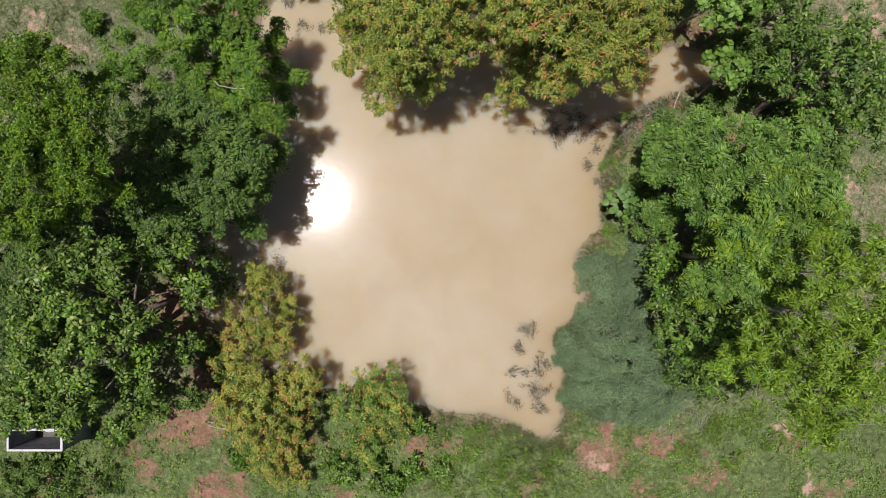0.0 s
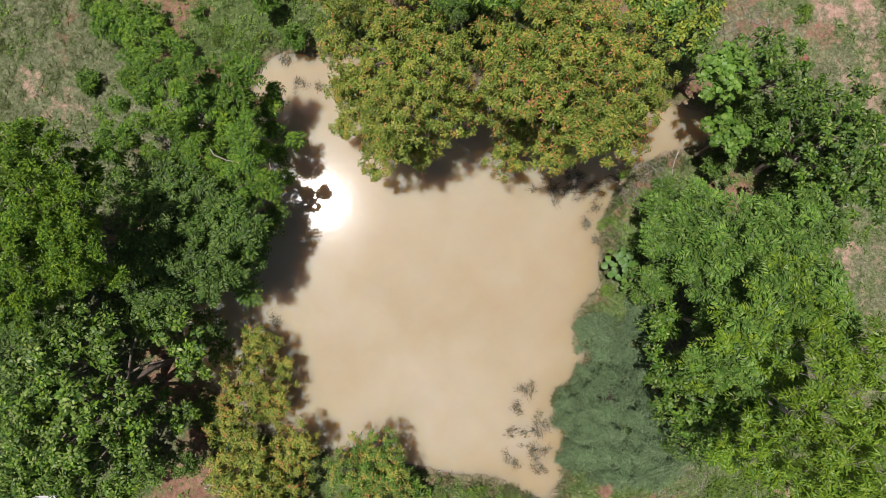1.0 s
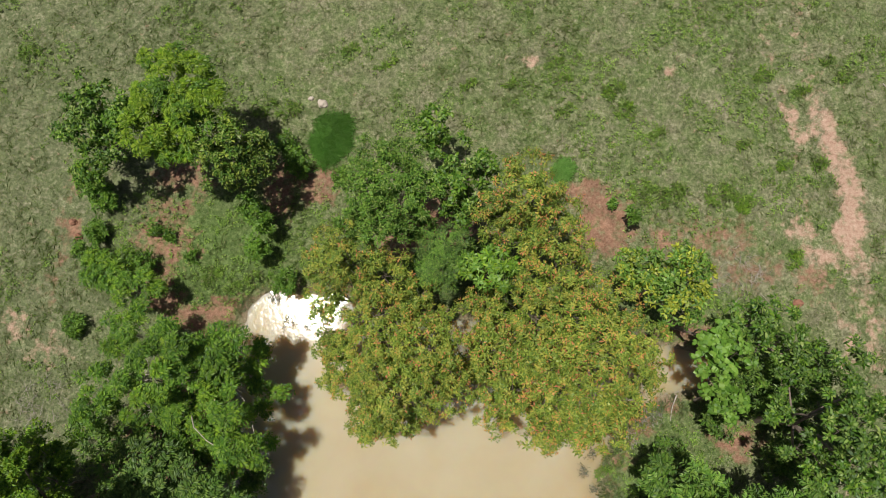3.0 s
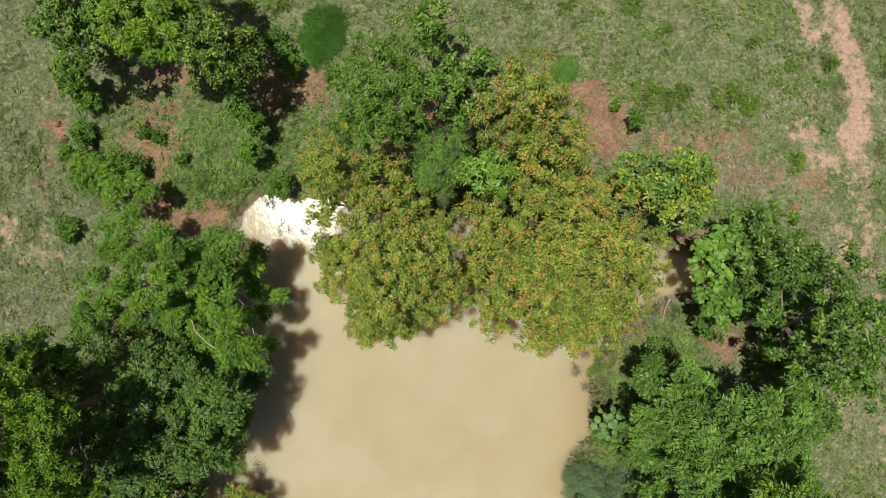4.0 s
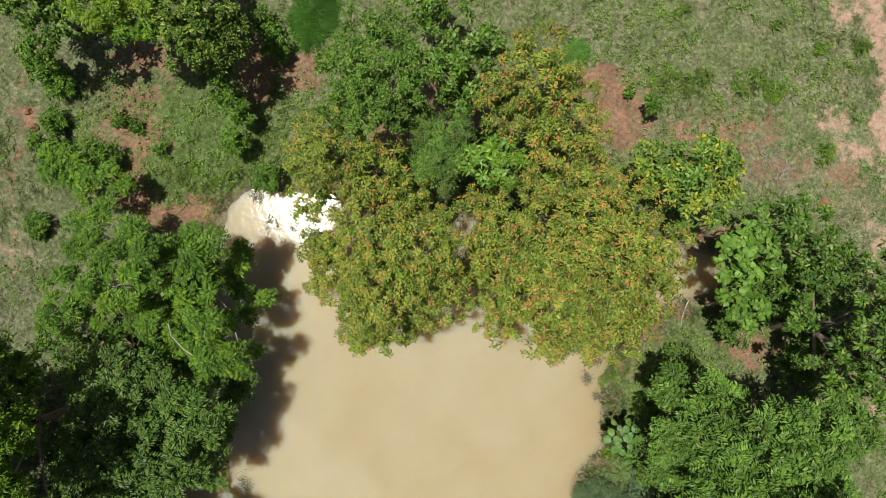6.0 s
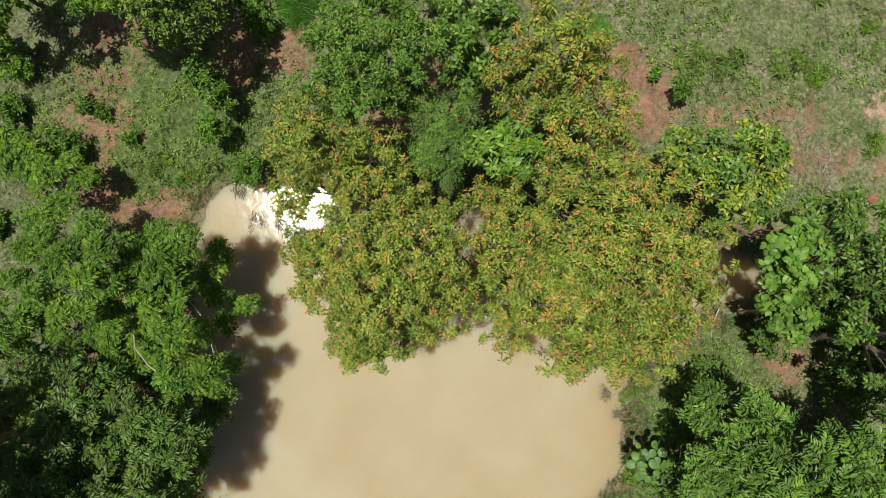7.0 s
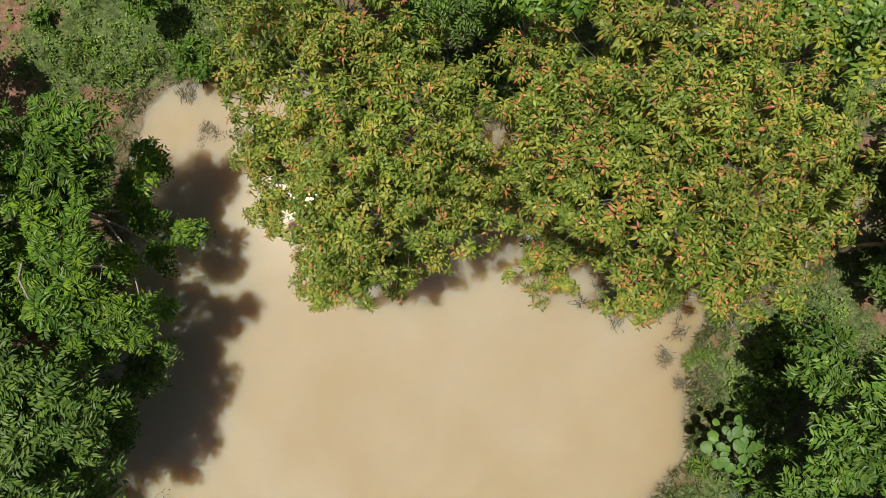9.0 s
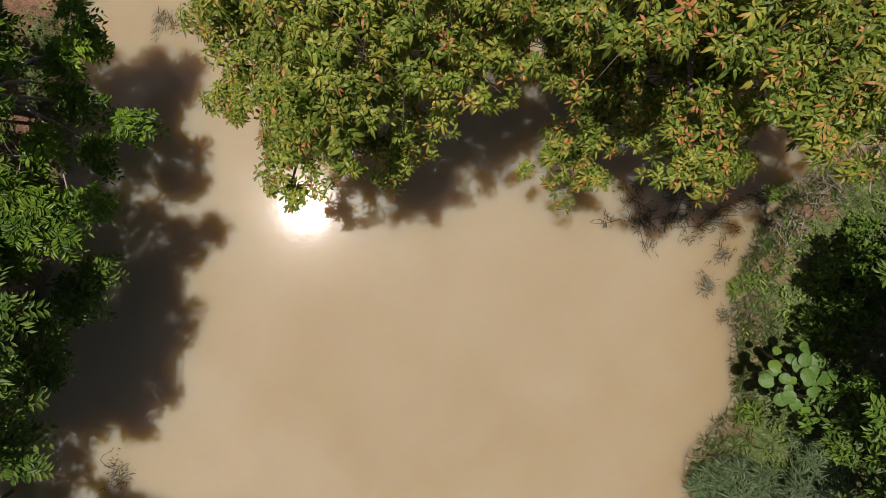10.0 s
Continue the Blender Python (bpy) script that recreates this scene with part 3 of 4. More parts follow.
BUSHY = kind_of([M_BRIGHT, M_FRESH, M_BIG], (0.4, 0.4, 0.2), "rosette", 0.18, 0.30, 6, 0.9, k=8, length=0.15, width=0.06)
OLIVEBUSH = kind_of([M_BROAD, M_OLIVE], (0.7, 0.3), "rosette", 0.26, 0.42, 11, 0.9, k=8, length=0.15, width=0.065)


def crown_points(rng, lobes, sp):
    """Twig ends over the upper side of the crown's lobes, heaped in puffs with gaps between, and a sparse shaded inner layer.
    Returns twig bases, tips and their outward axes, and which tips are inner."""
    subs, at, axis, deep = [], [], [], []
    lob = np.array(lobes, float)
    heart = lob[:, :3] - np.array([0, 0, 0.45]) * lob[:, 3:]
    squash = np.array([1, 1, sp["flat"]])

    def tuft(c, s, w, few, inner=False):
        subs.append((c, s))
        m = max(1, int(sp["per"] * few * rng.uniform(0.7, 1.35)))
        d = unit(rng.normal(size=(m, 3)) + 0.5 * w + np.array([0, 0, 0.5]))
        size = (0.4 + 0.6 * few) * sp["clump"] * rng.uniform(0.75, 1.3) * min(1.0, 0.5 + 0.55 * r)
        at.append(s + d * size * rng.uniform(0.3, 1.0, (m, 1)) * np.array([1, 1, 0.7]))
        axis.append(unit(0.55 * d + 0.3 * w + np.array([0, 0, 0.6])))
        deep.append(np.full(m, inner))

    for n, (c, r) in enumerate(zip(heart, lob[:, 3])):
        reach = sp["trim"] * max(0.4 * r, r - 0.45 * sp["clump"] - 0.4 * sp["leaf"]["length"])
        gap = sp["gap"] * min(1.0, 0.55 + 0.5 * r)
        way = unit(rng.normal(size=(700, 3)))
        way = way[way[:, 2] > -0.3]
        puffs = []
        for w in way:
            if all(np.linalg.norm(w - q) * r > sp["puff"] for q in puffs):
                puffs.append(w)
        puffs = np.array(puffs)
        lift = rng.uniform(0.92, 1.1, len(puffs))
        off = np.linalg.norm(way[:, None] - puffs[None], axis=-1) * r / sp["puff"]
        home = off.argmin(1)
        low = np.clip(off.min(1) / 0.72, 0, 1.2) ** 2
        out = lift[home] * (1.02 - sp["valley"] * low) * rng.uniform(0.93, 1.04, len(way))
        order = np.argsort(low + rng.uniform(0, 0.5, len(way)))
        taken = []
        for i in order:
            w, s = way[i], c + way[i] * reach * out[i] * squash
            inside = [np.linalg.norm((s - h) / squash) < 0.58 * q for m, (h, q) in enumerate(zip(heart, lob[:, 3])) if m != n]
            if any(inside) or any(np.linalg.norm(s - t) < gap * rng.uniform(0.8, 1.25) for t in taken):
                continue
            taken.append(s)
            luck = rng.random()
            if luck > 0.9:
                tuft(c, c + (s - c) * rng.uniform(1.12, 1.35), w, 0.5)
            elif luck > 0.04 and rng.random() > sp["valley"] * 1.1 * low[i]:
                tuft(c, s, w, 1.0)
        for _ in range(int(sp["inner"] * len(taken)) + 1):
            w = unit(rng.normal(size=3) * np.array([1, 1, 0.5]) - np.array([0, 0, 0.1]))
            tuft(c, c + w * reach * rng.uniform(0.2, 0.7), w, 0.6, True)
    return subs, np.concatenate(at), np.concatenate(axis), np.concatenate(deep)


def crown_mesh(rng, at, axis, deep, sp):
    verts, tris, index, count = [], [], [], 0
    bounds = np.cumsum(sp["share"])
    for pick, grow in ((~deep, 1.0), (deep, 1.35)):
        leaf = dict(sp["leaf"], length=sp["leaf"]["length"] * grow, width=sp["leaf"]["width"] * grow)
        v, t, owner, steep = (fronds if sp["style"] == "frond" else rosettes)(rng, at[pick], axis[pick], **leaf)
        mat = np.searchsorted(bounds, rng.random(pick.sum()) * bounds[-1] * 0.999)[owner]
        if M_FLUSH in sp["mats"]:
            young = (steep > 0.6) & (rng.random(pick.sum()) < sp["flush"])[owner]
            mat = np.where((mat == 2) & (steep < 0.35), 1, mat)
            mat = np.where(young & (grow == 1.0), 2, mat)
        verts.append(v)
        tris.append(t + count)
        index.append(mat)
        count += len(v)
    return tri_mesh("crown", np.concatenate(verts), np.concatenate(tris), sp["mats"], np.concatenate(index))


def round_leaf(rng, length, width):
    """One broad heart-shaped leaf along +y: a ring of edge points, a raised middle ring and a sunken midrib."""
    rim = 18
    verts = [(0.0, 0.0, 0.0)]
    for scale, lift in ((0.5, 0.05), (1.0, 0.0)):
        for i in range(rim):
            a = 2 * math.pi * i / rim
            notch = 1 - 0.28 * max(0.0, -math.cos(a)) ** 6
            x, y = 0.5 * width * math.sin(a) * scale * notch, 0.5 * length * math.cos(a) * scale * notch
            wave = 0.018 * math.sin(5 * a + rng.uniform(0, 0.6)) * scale
            verts.append((x, y, lift * length + wave * length - 0.22 * length * (x / width) ** 2 - 0.25 * y * abs(y) / length))
    tris = [(0, 1 + (i + 1) % rim, 1 + i) for i in range(rim)]
    for i in range(rim):
        j = (i + 1) % rim
        tris += [(1 + i, 1 + j, 1 + rim + j), (1 + i, 1 + rim + j, 1 + rim + i)]
    return np.array(verts), np.array(tris)


def big_leaves(rng, lobes, top):
    """Leaves large enough to pick out singly, each a part of its own, lying like shingles over the lobes."""
    for x, y, z, r in lobes:
        for i in range(int(95 * r * r)):
            turn, out = i * 2.39996 + rng.normal(0, 0.3), r * math.sqrt((i + 0.5) / int(95 * r * r))
            size = rng.uniform(0.15, 0.27)
            v, t = round_leaf(rng, size * 1.1, size)
            lean = Euler((rng.uniform(-0.15, 0.35) - 0.45 * out / r, rng.normal(0, 0.2), turn - math.pi / 2 + rng.normal(0, 0.5))).to_matrix()
            place = np.array([x + out * math.cos(turn), y + out * math.sin(turn), z - 0.55 * out * out / r + rng.normal(0, 0.05)])
            hang("leaf", tri_mesh("leaf", v @ np.array(lean).T + place, t, [M_PLATE if rng.random() < 0.85 else M_FRESH], smooth=True), top)


def tree(name, label, category, base, lobes, sp, seed, girth=0.09, bark=M_BARK, group="", z0=None):
    rng = np.random.default_rng(seed)
    gx, gy = base
    gz = land_at(gx, gy) - 0.05 if z0 is None else z0
    top = thing(name, (gx, gy, gz), label, category, group)
    lob = np.array(lobes)
    mid = lob[:, :3].mean(0)
    fork = np.array([gx + 0.45 * (mid[0] - gx), gy + 0.45 * (mid[1] - gy), gz + 0.45 * (mid[2] - gz)])
    trunk = bent(rng, (gx, gy, gz), fork, 6, 0.06)
    hang("trunk", tri_mesh("trunk", *tube(trunk, np.linspace(girth * 1.25, girth * 0.75, 6), 8), [bark], smooth=True), top)
    subs, at, axis, deep = crown_points(rng, lobes, sp)
    for x, y, z, r in lobes:
        c = np.array([x, y, z - 0.45 * r])
        low = c - np.array([0, 0, 0.45 * r])
        pieces = [tube(bent(rng, fork, low, 6, 0.1, 0.1), np.linspace(girth * 0.5, girth * 0.12, 6), 6)]
        for home, s in subs:
            if np.abs(home - c).max() < 1e-6:
                pieces.append(tube(bent(rng, low, s, 4, 0.14), np.minimum((girth * 0.14, girth * 0.1, girth * 0.055, girth * 0.03), (0.007, 0.006, 0.004, 0.003)), 4))
        hang("limb", tri_mesh("limb", *joined(pieces), [bark], smooth=True), top)
    if sp is PLATE:
        big_leaves(rng, lobes, top)
    else:
        hang("crown", crown_mesh(rng, at, axis, deep, sp), top)
    return top


FLUSHED = "trees with orange young leaves"
tree("mango_tree", "broad olive-green tree with orange young leaves overhanging the pond", "tree", (-1.29, 9.5), [(-2.6, 9.7, 5.5, 1.1), (-1.5, 9.2, 5, 1), (-3.2, 8.6, 3.7, 0.85), (-3.5, 9.8, 3.1, 0.75), (-1.5, 8.2, 5.1, 1.05), (-0.5, 8.4, 4.6, 0.9), (-2.6, 7.4, 4.1, 0.9), (-3.2, 7.1, 3.3, 0.6), (-1.3, 7, 5.2, 1.15), (0.1, 7, 6, 1.15), (-0.9, 5.8, 5.9, 1.1), (0.3, 6, 5.2, 0.9), (-2.3, 6.1, 3.4, 0.85), (-1.4, 5, 5.5, 0.7), (-2, 5, 3.3, 0.7), (-2.35, 4.45, 2.7, 0.38), (-0.7, 5.1, 3.4, 0.7), (-3.3, 6.1, 2.3, 0.5), (-2.9, 6.7, 3.2, 0.6), (-2, 5.8, 4.4, 0.6), (-0.9, 6.3, 3.6, 1), (0.4, 6.5, 3.4, 0.9), (-1.4, 5.6, 3.5, 0.8)],
     OLIVE, 11, 0.13, M_BARK, FLUSHED)
tree("mango_tree", "largest olive and orange leaved tree spreading over the water", "tree", (4.25, 8.56), [(3.4, 8.9, 6.2, 1.1), (2.7, 8, 6, 1), (1.5, 8.1, 4.9, 0.9), (3.7, 8, 6.3, 1.1), (4.9, 8.1, 5.4, 1.05), (1.9, 7, 6, 0.95), (3, 7, 6.6, 1.1), (4.1, 7, 6.1, 1.05), (5.2, 7.2, 5.4, 1.05), (6, 7.1, 5.4, 0.8), (2.1, 6, 6.4, 0.9), (3.3, 5.9, 6.3, 0.95), (4.4, 5.8, 6.2, 1), (5.4, 6.1, 5.8, 0.95), (6.2, 6.4, 4.6, 0.6), (3.2, 4.8, 5, 0.75), (3.9, 4.95, 6.2, 0.6), (4.6, 5.1, 5.9, 0.8), (5.3, 5.2, 5, 0.7), (1.4, 6.3, 4.7, 0.75), (2.1, 5, 2.7, 0.7), (2.9, 6.2, 3.7, 1.1), (4.2, 6.2, 3.8, 1), (2, 6.7, 3.5, 1), (3.4, 5.5, 3.7, 0.8), (2.6, 5.5, 3.3, 0.7)],
     ORANGE, 12, 0.15, M_BARK, FLUSHED)
tree("mango_tree", "upright tree with yellow and orange young leaves on the bank", "tree", (3, 10.97), [(2.6, 11.3, 7.3, 1), (1.9, 10.7, 6.5, 0.85), (3.3, 10.7, 6.2, 0.95), (2.6, 10.2, 6.3, 0.9), (3.9, 9.9, 5.5, 0.75)],
     ORANGE, 13, 0.11, M_BARK, FLUSHED)
tree("mango_shrub", "thin orange-tinged shrubby tree leaning over the pond edge", "tree", (-7.02, -4.4), [(-6.2, -1.35, 1.9, 0.7), (-6.55, -0.95, 1.7, 0.4), (-5.5, -2.2, 1.4, 0.55), (-6.9, -3.1, 2.3, 0.7), (-6.51, -2.36, 2.3, 0.9), (-5.8, -3.17, 1.8, 0.66), (-6.97, -3.98, 2.6, 0.84)],
     SHRUBBY, 14, 0.07, M_BARK, FLUSHED)
tree("mango_shrub", "bushy olive tree with orange shoots on red soil", "tree", (-5.82, -5.7), [(-4.97, -4.6, 2.4, 0.85), (-6.31, -5.17, 3, 1.15), (-5.28, -6.1, 2.5, 0.95), (-5.85, -7.1, 2.1, 0.9), (-5.3, -7.7, 1.7, 0.7), (-7.2, -5.4, 2.4, 0.7), (-6.62, -6.1, 2.3, 0.7)],
     SHRUBBY, 15, 0.08, M_BARK, FLUSHED)
tree("mango_shrub", "small olive-green bushy tree at the water's edge", "tree", (-2.62, -6.1), [(-2.25, -4.8, 2.2, 0.85), (-3.18, -5.45, 2.2, 0.82), (-1.86, -5.77, 2.4, 0.88), (-2.83, -6.6, 2, 0.85)],
     GREENSHRUB, 16, 0.07, M_BARK, FLUSHED)

tree("round_headed_tree", "bushy green tree with small leaves behind the orange trees", "tree", (-1.29, 11.7), [(-1.3, 12.2, 5.8, 1.1), (-1.9, 11.5, 5.9, 0.9), (-0.8, 11.4, 6, 1), (-1.5, 10.6, 5.6, 0.9), (-2.2, 10.7, 5, 0.65), (-0.5, 10.8, 4.7, 0.6)], SMALLLEAF, 21, 0.12)
tree("glossy_leaved_tree", "glossy bright green broad-leaved tree", "tree", (1.11, 12.12), [(1, 12, 5.7, 1.05), (0.9, 11.3, 4.6, 0.7), (0.35, 11.9, 5, 0.6)], GLOSSY, 22, 0.09)
tree("glossy_leaved_tree", "small bright green tree at the meadow's edge", "tree", (-0.04, 14.01), [(-0.06, 14.06, 4, 0.75), (0.07, 13.62, 3.4, 0.53)], GLOSSY, 23, 0.07)
tree("feathery_tree", "dark feathery green tree between the orange crowns", "tree", (0.38, 9.71), [(0.3, 10, 5, 0.75), (0.25, 9.3, 5.2, 0.62), (0.45, 9.7, 4.2, 0.6)], FEATHER, 24, 0.07)
tree("pale_leaved_tree", "light green tree with fans of long leaves", "tree", (1.74, 9.5), [(1.75, 9.3, 6, 0.75), (1.15, 9.4, 5.2, 0.5)], PALEFAN, 25, 0.07)
tree("yellow_green_tree", "low spreading tree with yellow-green new leaves", "tree", (7.08, 9.19), [(6.2, 9.3, 4.2, 0.9), (7.4, 9.2, 4.7, 0.95), (7.2, 8.5, 4.5, 0.85)], GOLDEN, 26, 0.08)

tree("plate_leaved_tree", "light green sapling with large round leaves", "tree", (8.34, 7.83), [(8.1, 7, 5.3, 0.85), (8.4, 7.4, 4.9, 0.5)], PLATELET, 31, 0.06, group="large-leaved plants")
tree("plate_leaved_tree", "large-leaved green sapling beside the water inlet", "tree", (9.0, 5.3), [(8.85, 5.65, 3.7, 0.75)], PLATELET, 32, 0.05, group="large-leaved plants")
tree("plate_leaved_shrub", "low shrub with big round pale green leaves on the shore", "shrub", (6.08, 1.7), [(5.86, 1.45, 2.2, 0.55)], PLATE, 33, 0.022, group="large-leaved plants")
tree("leafy_tree", "green broad-leaved tree by the farm track", "tree", (10.12, 7.41), [(9.3, 7.7, 4.4, 0.85), (10.4, 7.8, 3.8, 0.85), (11.1, 7.2, 3.5, 0.8), (11.6, 6.8, 3.4, 0.6), (9.5, 6.9, 3.8, 0.5), (12.6, 6.8, 3.8, 0.7)], LOOSE, 34, 0.09)
tree("leafy_tree", "loose open-crowned broad-leaved green tree", "tree", (10.95, 4.69), [(10, 4.4, 5.6, 0.65), (10.9, 5, 6.4, 0.75), (11.1, 5.6, 5.9, 0.7), (11.2, 4.3, 6.2, 0.75), (10.8, 3.5, 5.7, 0.7), (10.1, 5.3, 4.2, 0.5), (10.7, 6.3, 4, 0.65), (12, 5.3, 5.2, 0.9), (12.3, 3.5, 5.2, 0.8), (12.6, 4.4, 5, 0.85), (13, 5.7, 4.4, 0.8)], LOOSE, 35, 0.1)
tree("senna_tree", "dense green tree with long feathered leaves", "tree", (8.44, 2.7), [(6.6, 3.4, 4.4, 0.6), (7.4, 3.1, 5.2, 0.75), (6.3, 2.3, 5.4, 0.6), (7.2, 2.3, 6, 0.85), (8, 2.4, 6.8, 1), (9.1, 2.5, 6.2, 1.05), (10.2, 2.9, 5.7, 0.85), (11, 2.5, 5.3, 0.6), (7.2, 1.3, 5.9, 0.8), (8, 1.3, 6.8, 1), (9.4, 1.5, 6.3, 1), (7.3, 0.3, 6.1, 0.7), (6.8, 1, 3.5, 0.6)],
     SENNA, 36, 0.09)
tree("leafy_tree", "dark green broad-leaved tree under taller foliage", "tree", (7.78, -2.4), [(6.5, -1.4, 5.4, 0.8), (7, -2.6, 5.2, 0.9), (8.55, -3.77, 4.2, 0.9), (6.8, -0.3, 3.6, 0.7), (7.9, -2.2, 7.2, 0.9), (7.1, -2.2, 6.9, 0.6)], GLOSSY, 37, 0.09)
tree("willowy_tree", "tall lime-green tree with drooping narrow leaves", "tree", (8.68, -1.6), [(7, -2.1, 9.8, 0.7), (7.9, -0.6, 10.7, 0.85), (7.8, -1.5, 10.5, 0.8), (7.9, -2.4, 11.2, 0.85), (7.2, -2.9, 9.8, 0.7), (6.7, -2.8, 8.6, 0.5), (7.9, -3.4, 9.9, 0.75), (9.1, -1.6, 10.8, 1), (9, -3, 10.4, 1), (8.4, -4.1, 9.4, 0.75), (9.3, -0.3, 10, 0.85)],
     WILLOWY, 38, 0.1, M_PALEBARK)
tree("feathery_tree", "tall fresh green tree with fine feathered leaves", "tree", (8.3, -0.3), [(6.9, 0.1, 8.9, 0.7), (7.9, 1, 8.8, 0.7), (8.7, 1.1, 8.9, 0.7), (8.3, 0.2, 8.2, 0.8), (9.3, 0.2, 8.3, 0.8), (7.1, -0.9, 8.5, 0.75), (6.5, -1.1, 7.6, 0.55), (8, -0.9, 8.5, 0.6)],
     LIGHTFEATHER, 51, 0.08, M_PALEBARK)
tree("reedy_thicket", "grey-green thicket of fine narrow leaves at the pond edge", "shrub", (5.88, -3), [(5.53, -1.12, 0.9, 0.95), (6.24, -1.88, 1.2, 1.13), (5.67, -3.15, 2.4, 1.21), (4.76, -3.72, 1.2, 0.93), (6.55, -3.64, 2.8, 1.19), (5.17, -4.63, 1.4, 0.92), (7.3, -4.75, 2.2, 1.02), (4.22, -3.34, 0.5, 0.44), (6.69, -0.52, 1, 0.79), (4.3, -3.95, 0.8, 0.6), (4.55, -5.3, 0.8, 0.65), (5.0, -2.55, 0.8, 0.6), (5.1, -0.75, 0.7, 0.5), (6.2, -5.3, 1.7, 0.95), (5.5, -5.6, 1.1, 0.7), (7.0, -5.6, 1.5, 0.8)],
     REEDY, 39, 0.04)

tree("whorl_leaved_tree", "bright green tree with whorls of feathered leaves", "tree", (-7.99, 6.37), [(-8.9, 7.4, 4.3, 1), (-9.8, 6, 4, 0.85), (-10.1, 5.3, 4.1, 0.6), (-7.3, 7.3, 5.4, 0.8), (-8, 6.3, 5.7, 0.85), (-7.1, 6.3, 4.7, 0.9), (-6.2, 7, 4.7, 0.75), (-5.7, 7.2, 4.8, 0.45), (-6.1, 6, 4.2, 0.8), (-7.6, 5.3, 4, 0.85), (-8.6, 5.2, 3.8, 0.85), (-5.8, 5.2, 5.1, 0.45), (-5.45, 4.35, 6, 0.32), (-6.2, 5, 3.5, 0.75), (-5.4, 4.1, 3.4, 0.6), (-6.3, 3.8, 3.8, 0.8), (-7.2, 4.4, 3.6, 0.75), (-5, 5.65, 2, 0.36), (-5.35, 5.15, 2.1, 0.38), (-5.55, 6.75, 3, 0.5), (-5.7, 6.1, 2.5, 0.45), (-5.9, 6.9, 2.2, 0.5)],
     WHORL, 41, 0.075, M_PALEBARK)
tree("whorl_leaved_tree", "young bright green tree on a bare bank", "tree", (-10.4, 9.19), [(-9.69, 8.94, 2.6, 0.74), (-11.07, 9.52, 2.2, 0.72), (-10.71, 9.92, 2, 0.54)], WHORL, 42, 0.06)
tree("shade_tree", "dark green dense tree on the shaded bank", "tree", (-7.78, 2.91), [(-8.1, 3.7, 5.1, 0.95), (-7.1, 3.1, 4.9, 1), (-6.2, 2.7, 4.5, 0.8), (-7.4, 2, 4.9, 1.1), (-8.4, 2.5, 5.4, 0.95), (-5.7, 3, 2.2, 0.5)], DARKTREE, 43, 0.11)
tree("shade_tree", "dark green tree standing close to the water", "tree", (-8.52, 1.2), [(-7.9, 1.5, 5.2, 1), (-6.8, 1.5, 5, 0.9), (-6.35, 1.6, 3.8, 0.65), (-8.25, 0.6, 5, 0.85), (-6.35, 0.65, 2.9, 0.45), (-8.9, 1.5, 5, 0.8), (-6.25, 2.2, 2.9, 0.7), (-7.1, 0.75, 3.6, 0.45)], DARKTREE, 44, 0.11)
tree("shade_tree", "dense dark green tree at the edge of the grove", "tree", (-13.42, 0.8), [(-12.72, 0.5, 5, 1.2), (-13.32, 2.5, 5.2, 1.2), (-12.52, -1.2, 5, 1.1), (-14.62, 1, 5, 1.3), (-13.92, -1.2, 5, 1.2), (-14.32, 3.4, 4.5, 1), (-13.72, -3, 4.6, 1)], DARKTREE, 50, 0.12)
tree("tall_tree", "tall pale green tree with a billowing crown", "tree", (-10.82, 2.4), [(-9.6, 3.3, 9.1, 1.1), (-8.7, 3.2, 8.9, 0.75), (-10.2, 2, 8.9, 1.1), (-9, 1.8, 8.5, 0.85), (-8.4, 2.4, 8.8, 0.5), (-8.35, 1.4, 7.6, 0.5), (-10.2, 4.3, 8.6, 0.95), (-9.7, 4.7, 8.4, 0.55), (-10.8, 0.6, 7.8, 0.75), (-11.71, 2.38, 8.6, 1.06), (-10.02, 2.7, 6.8, 1), (-10.72, 1.3, 6.4, 1), (-9.82, 4.3, 6.6, 0.9), (-11.12, 3.4, 6.8, 0.9), (-12.62, 3.4, 7.6, 1), (-12.52, 1.1, 7.4, 1)], TALL, 45, 0.13)
tree("broad_leaved_tree", "wide tree with large pale-backed oval leaves", "tree", (-9.82, -2), [(-9.76, -0.44, 6.3, 0.95), (-10.88, -1, 6.4, 0.95), (-8.9, -0.9, 6.3, 0.65), (-8.41, 0.03, 5, 0.8), (-7.6, -1.26, 4.3, 0.8), (-8.9, -2.2, 6.1, 0.75), (-9.8, -2, 6.9, 0.75), (-10.2, -3.1, 6.1, 1), (-11.3, -2.9, 6.2, 0.85), (-12, -2.4, 5.3, 0.75), (-9.15, -3.5, 5, 0.85), (-8.4, -3, 3.6, 0.7), (-9.35, -4.5, 4.4, 0.7), (-10.92, -4.3, 5.4, 0.9), (-12.1, -3.8, 5.6, 0.8), (-11.3, -5.3, 4.5, 0.65), (-12.36, -4.6, 5, 0.75), (-13.42, -5, 3.6, 0.9), (-12.32, -5, 3, 0.7), (-13.62, -5.55, 2.8, 0.62), (-12.87, -5.45, 2.8, 0.55), (-13.9, -5.1, 3.8, 0.9), (-14.6, -5.6, 3.2, 0.7), (-12.9, -5.75, 2.6, 0.5)],
     BROADTREE, 46, 0.11)
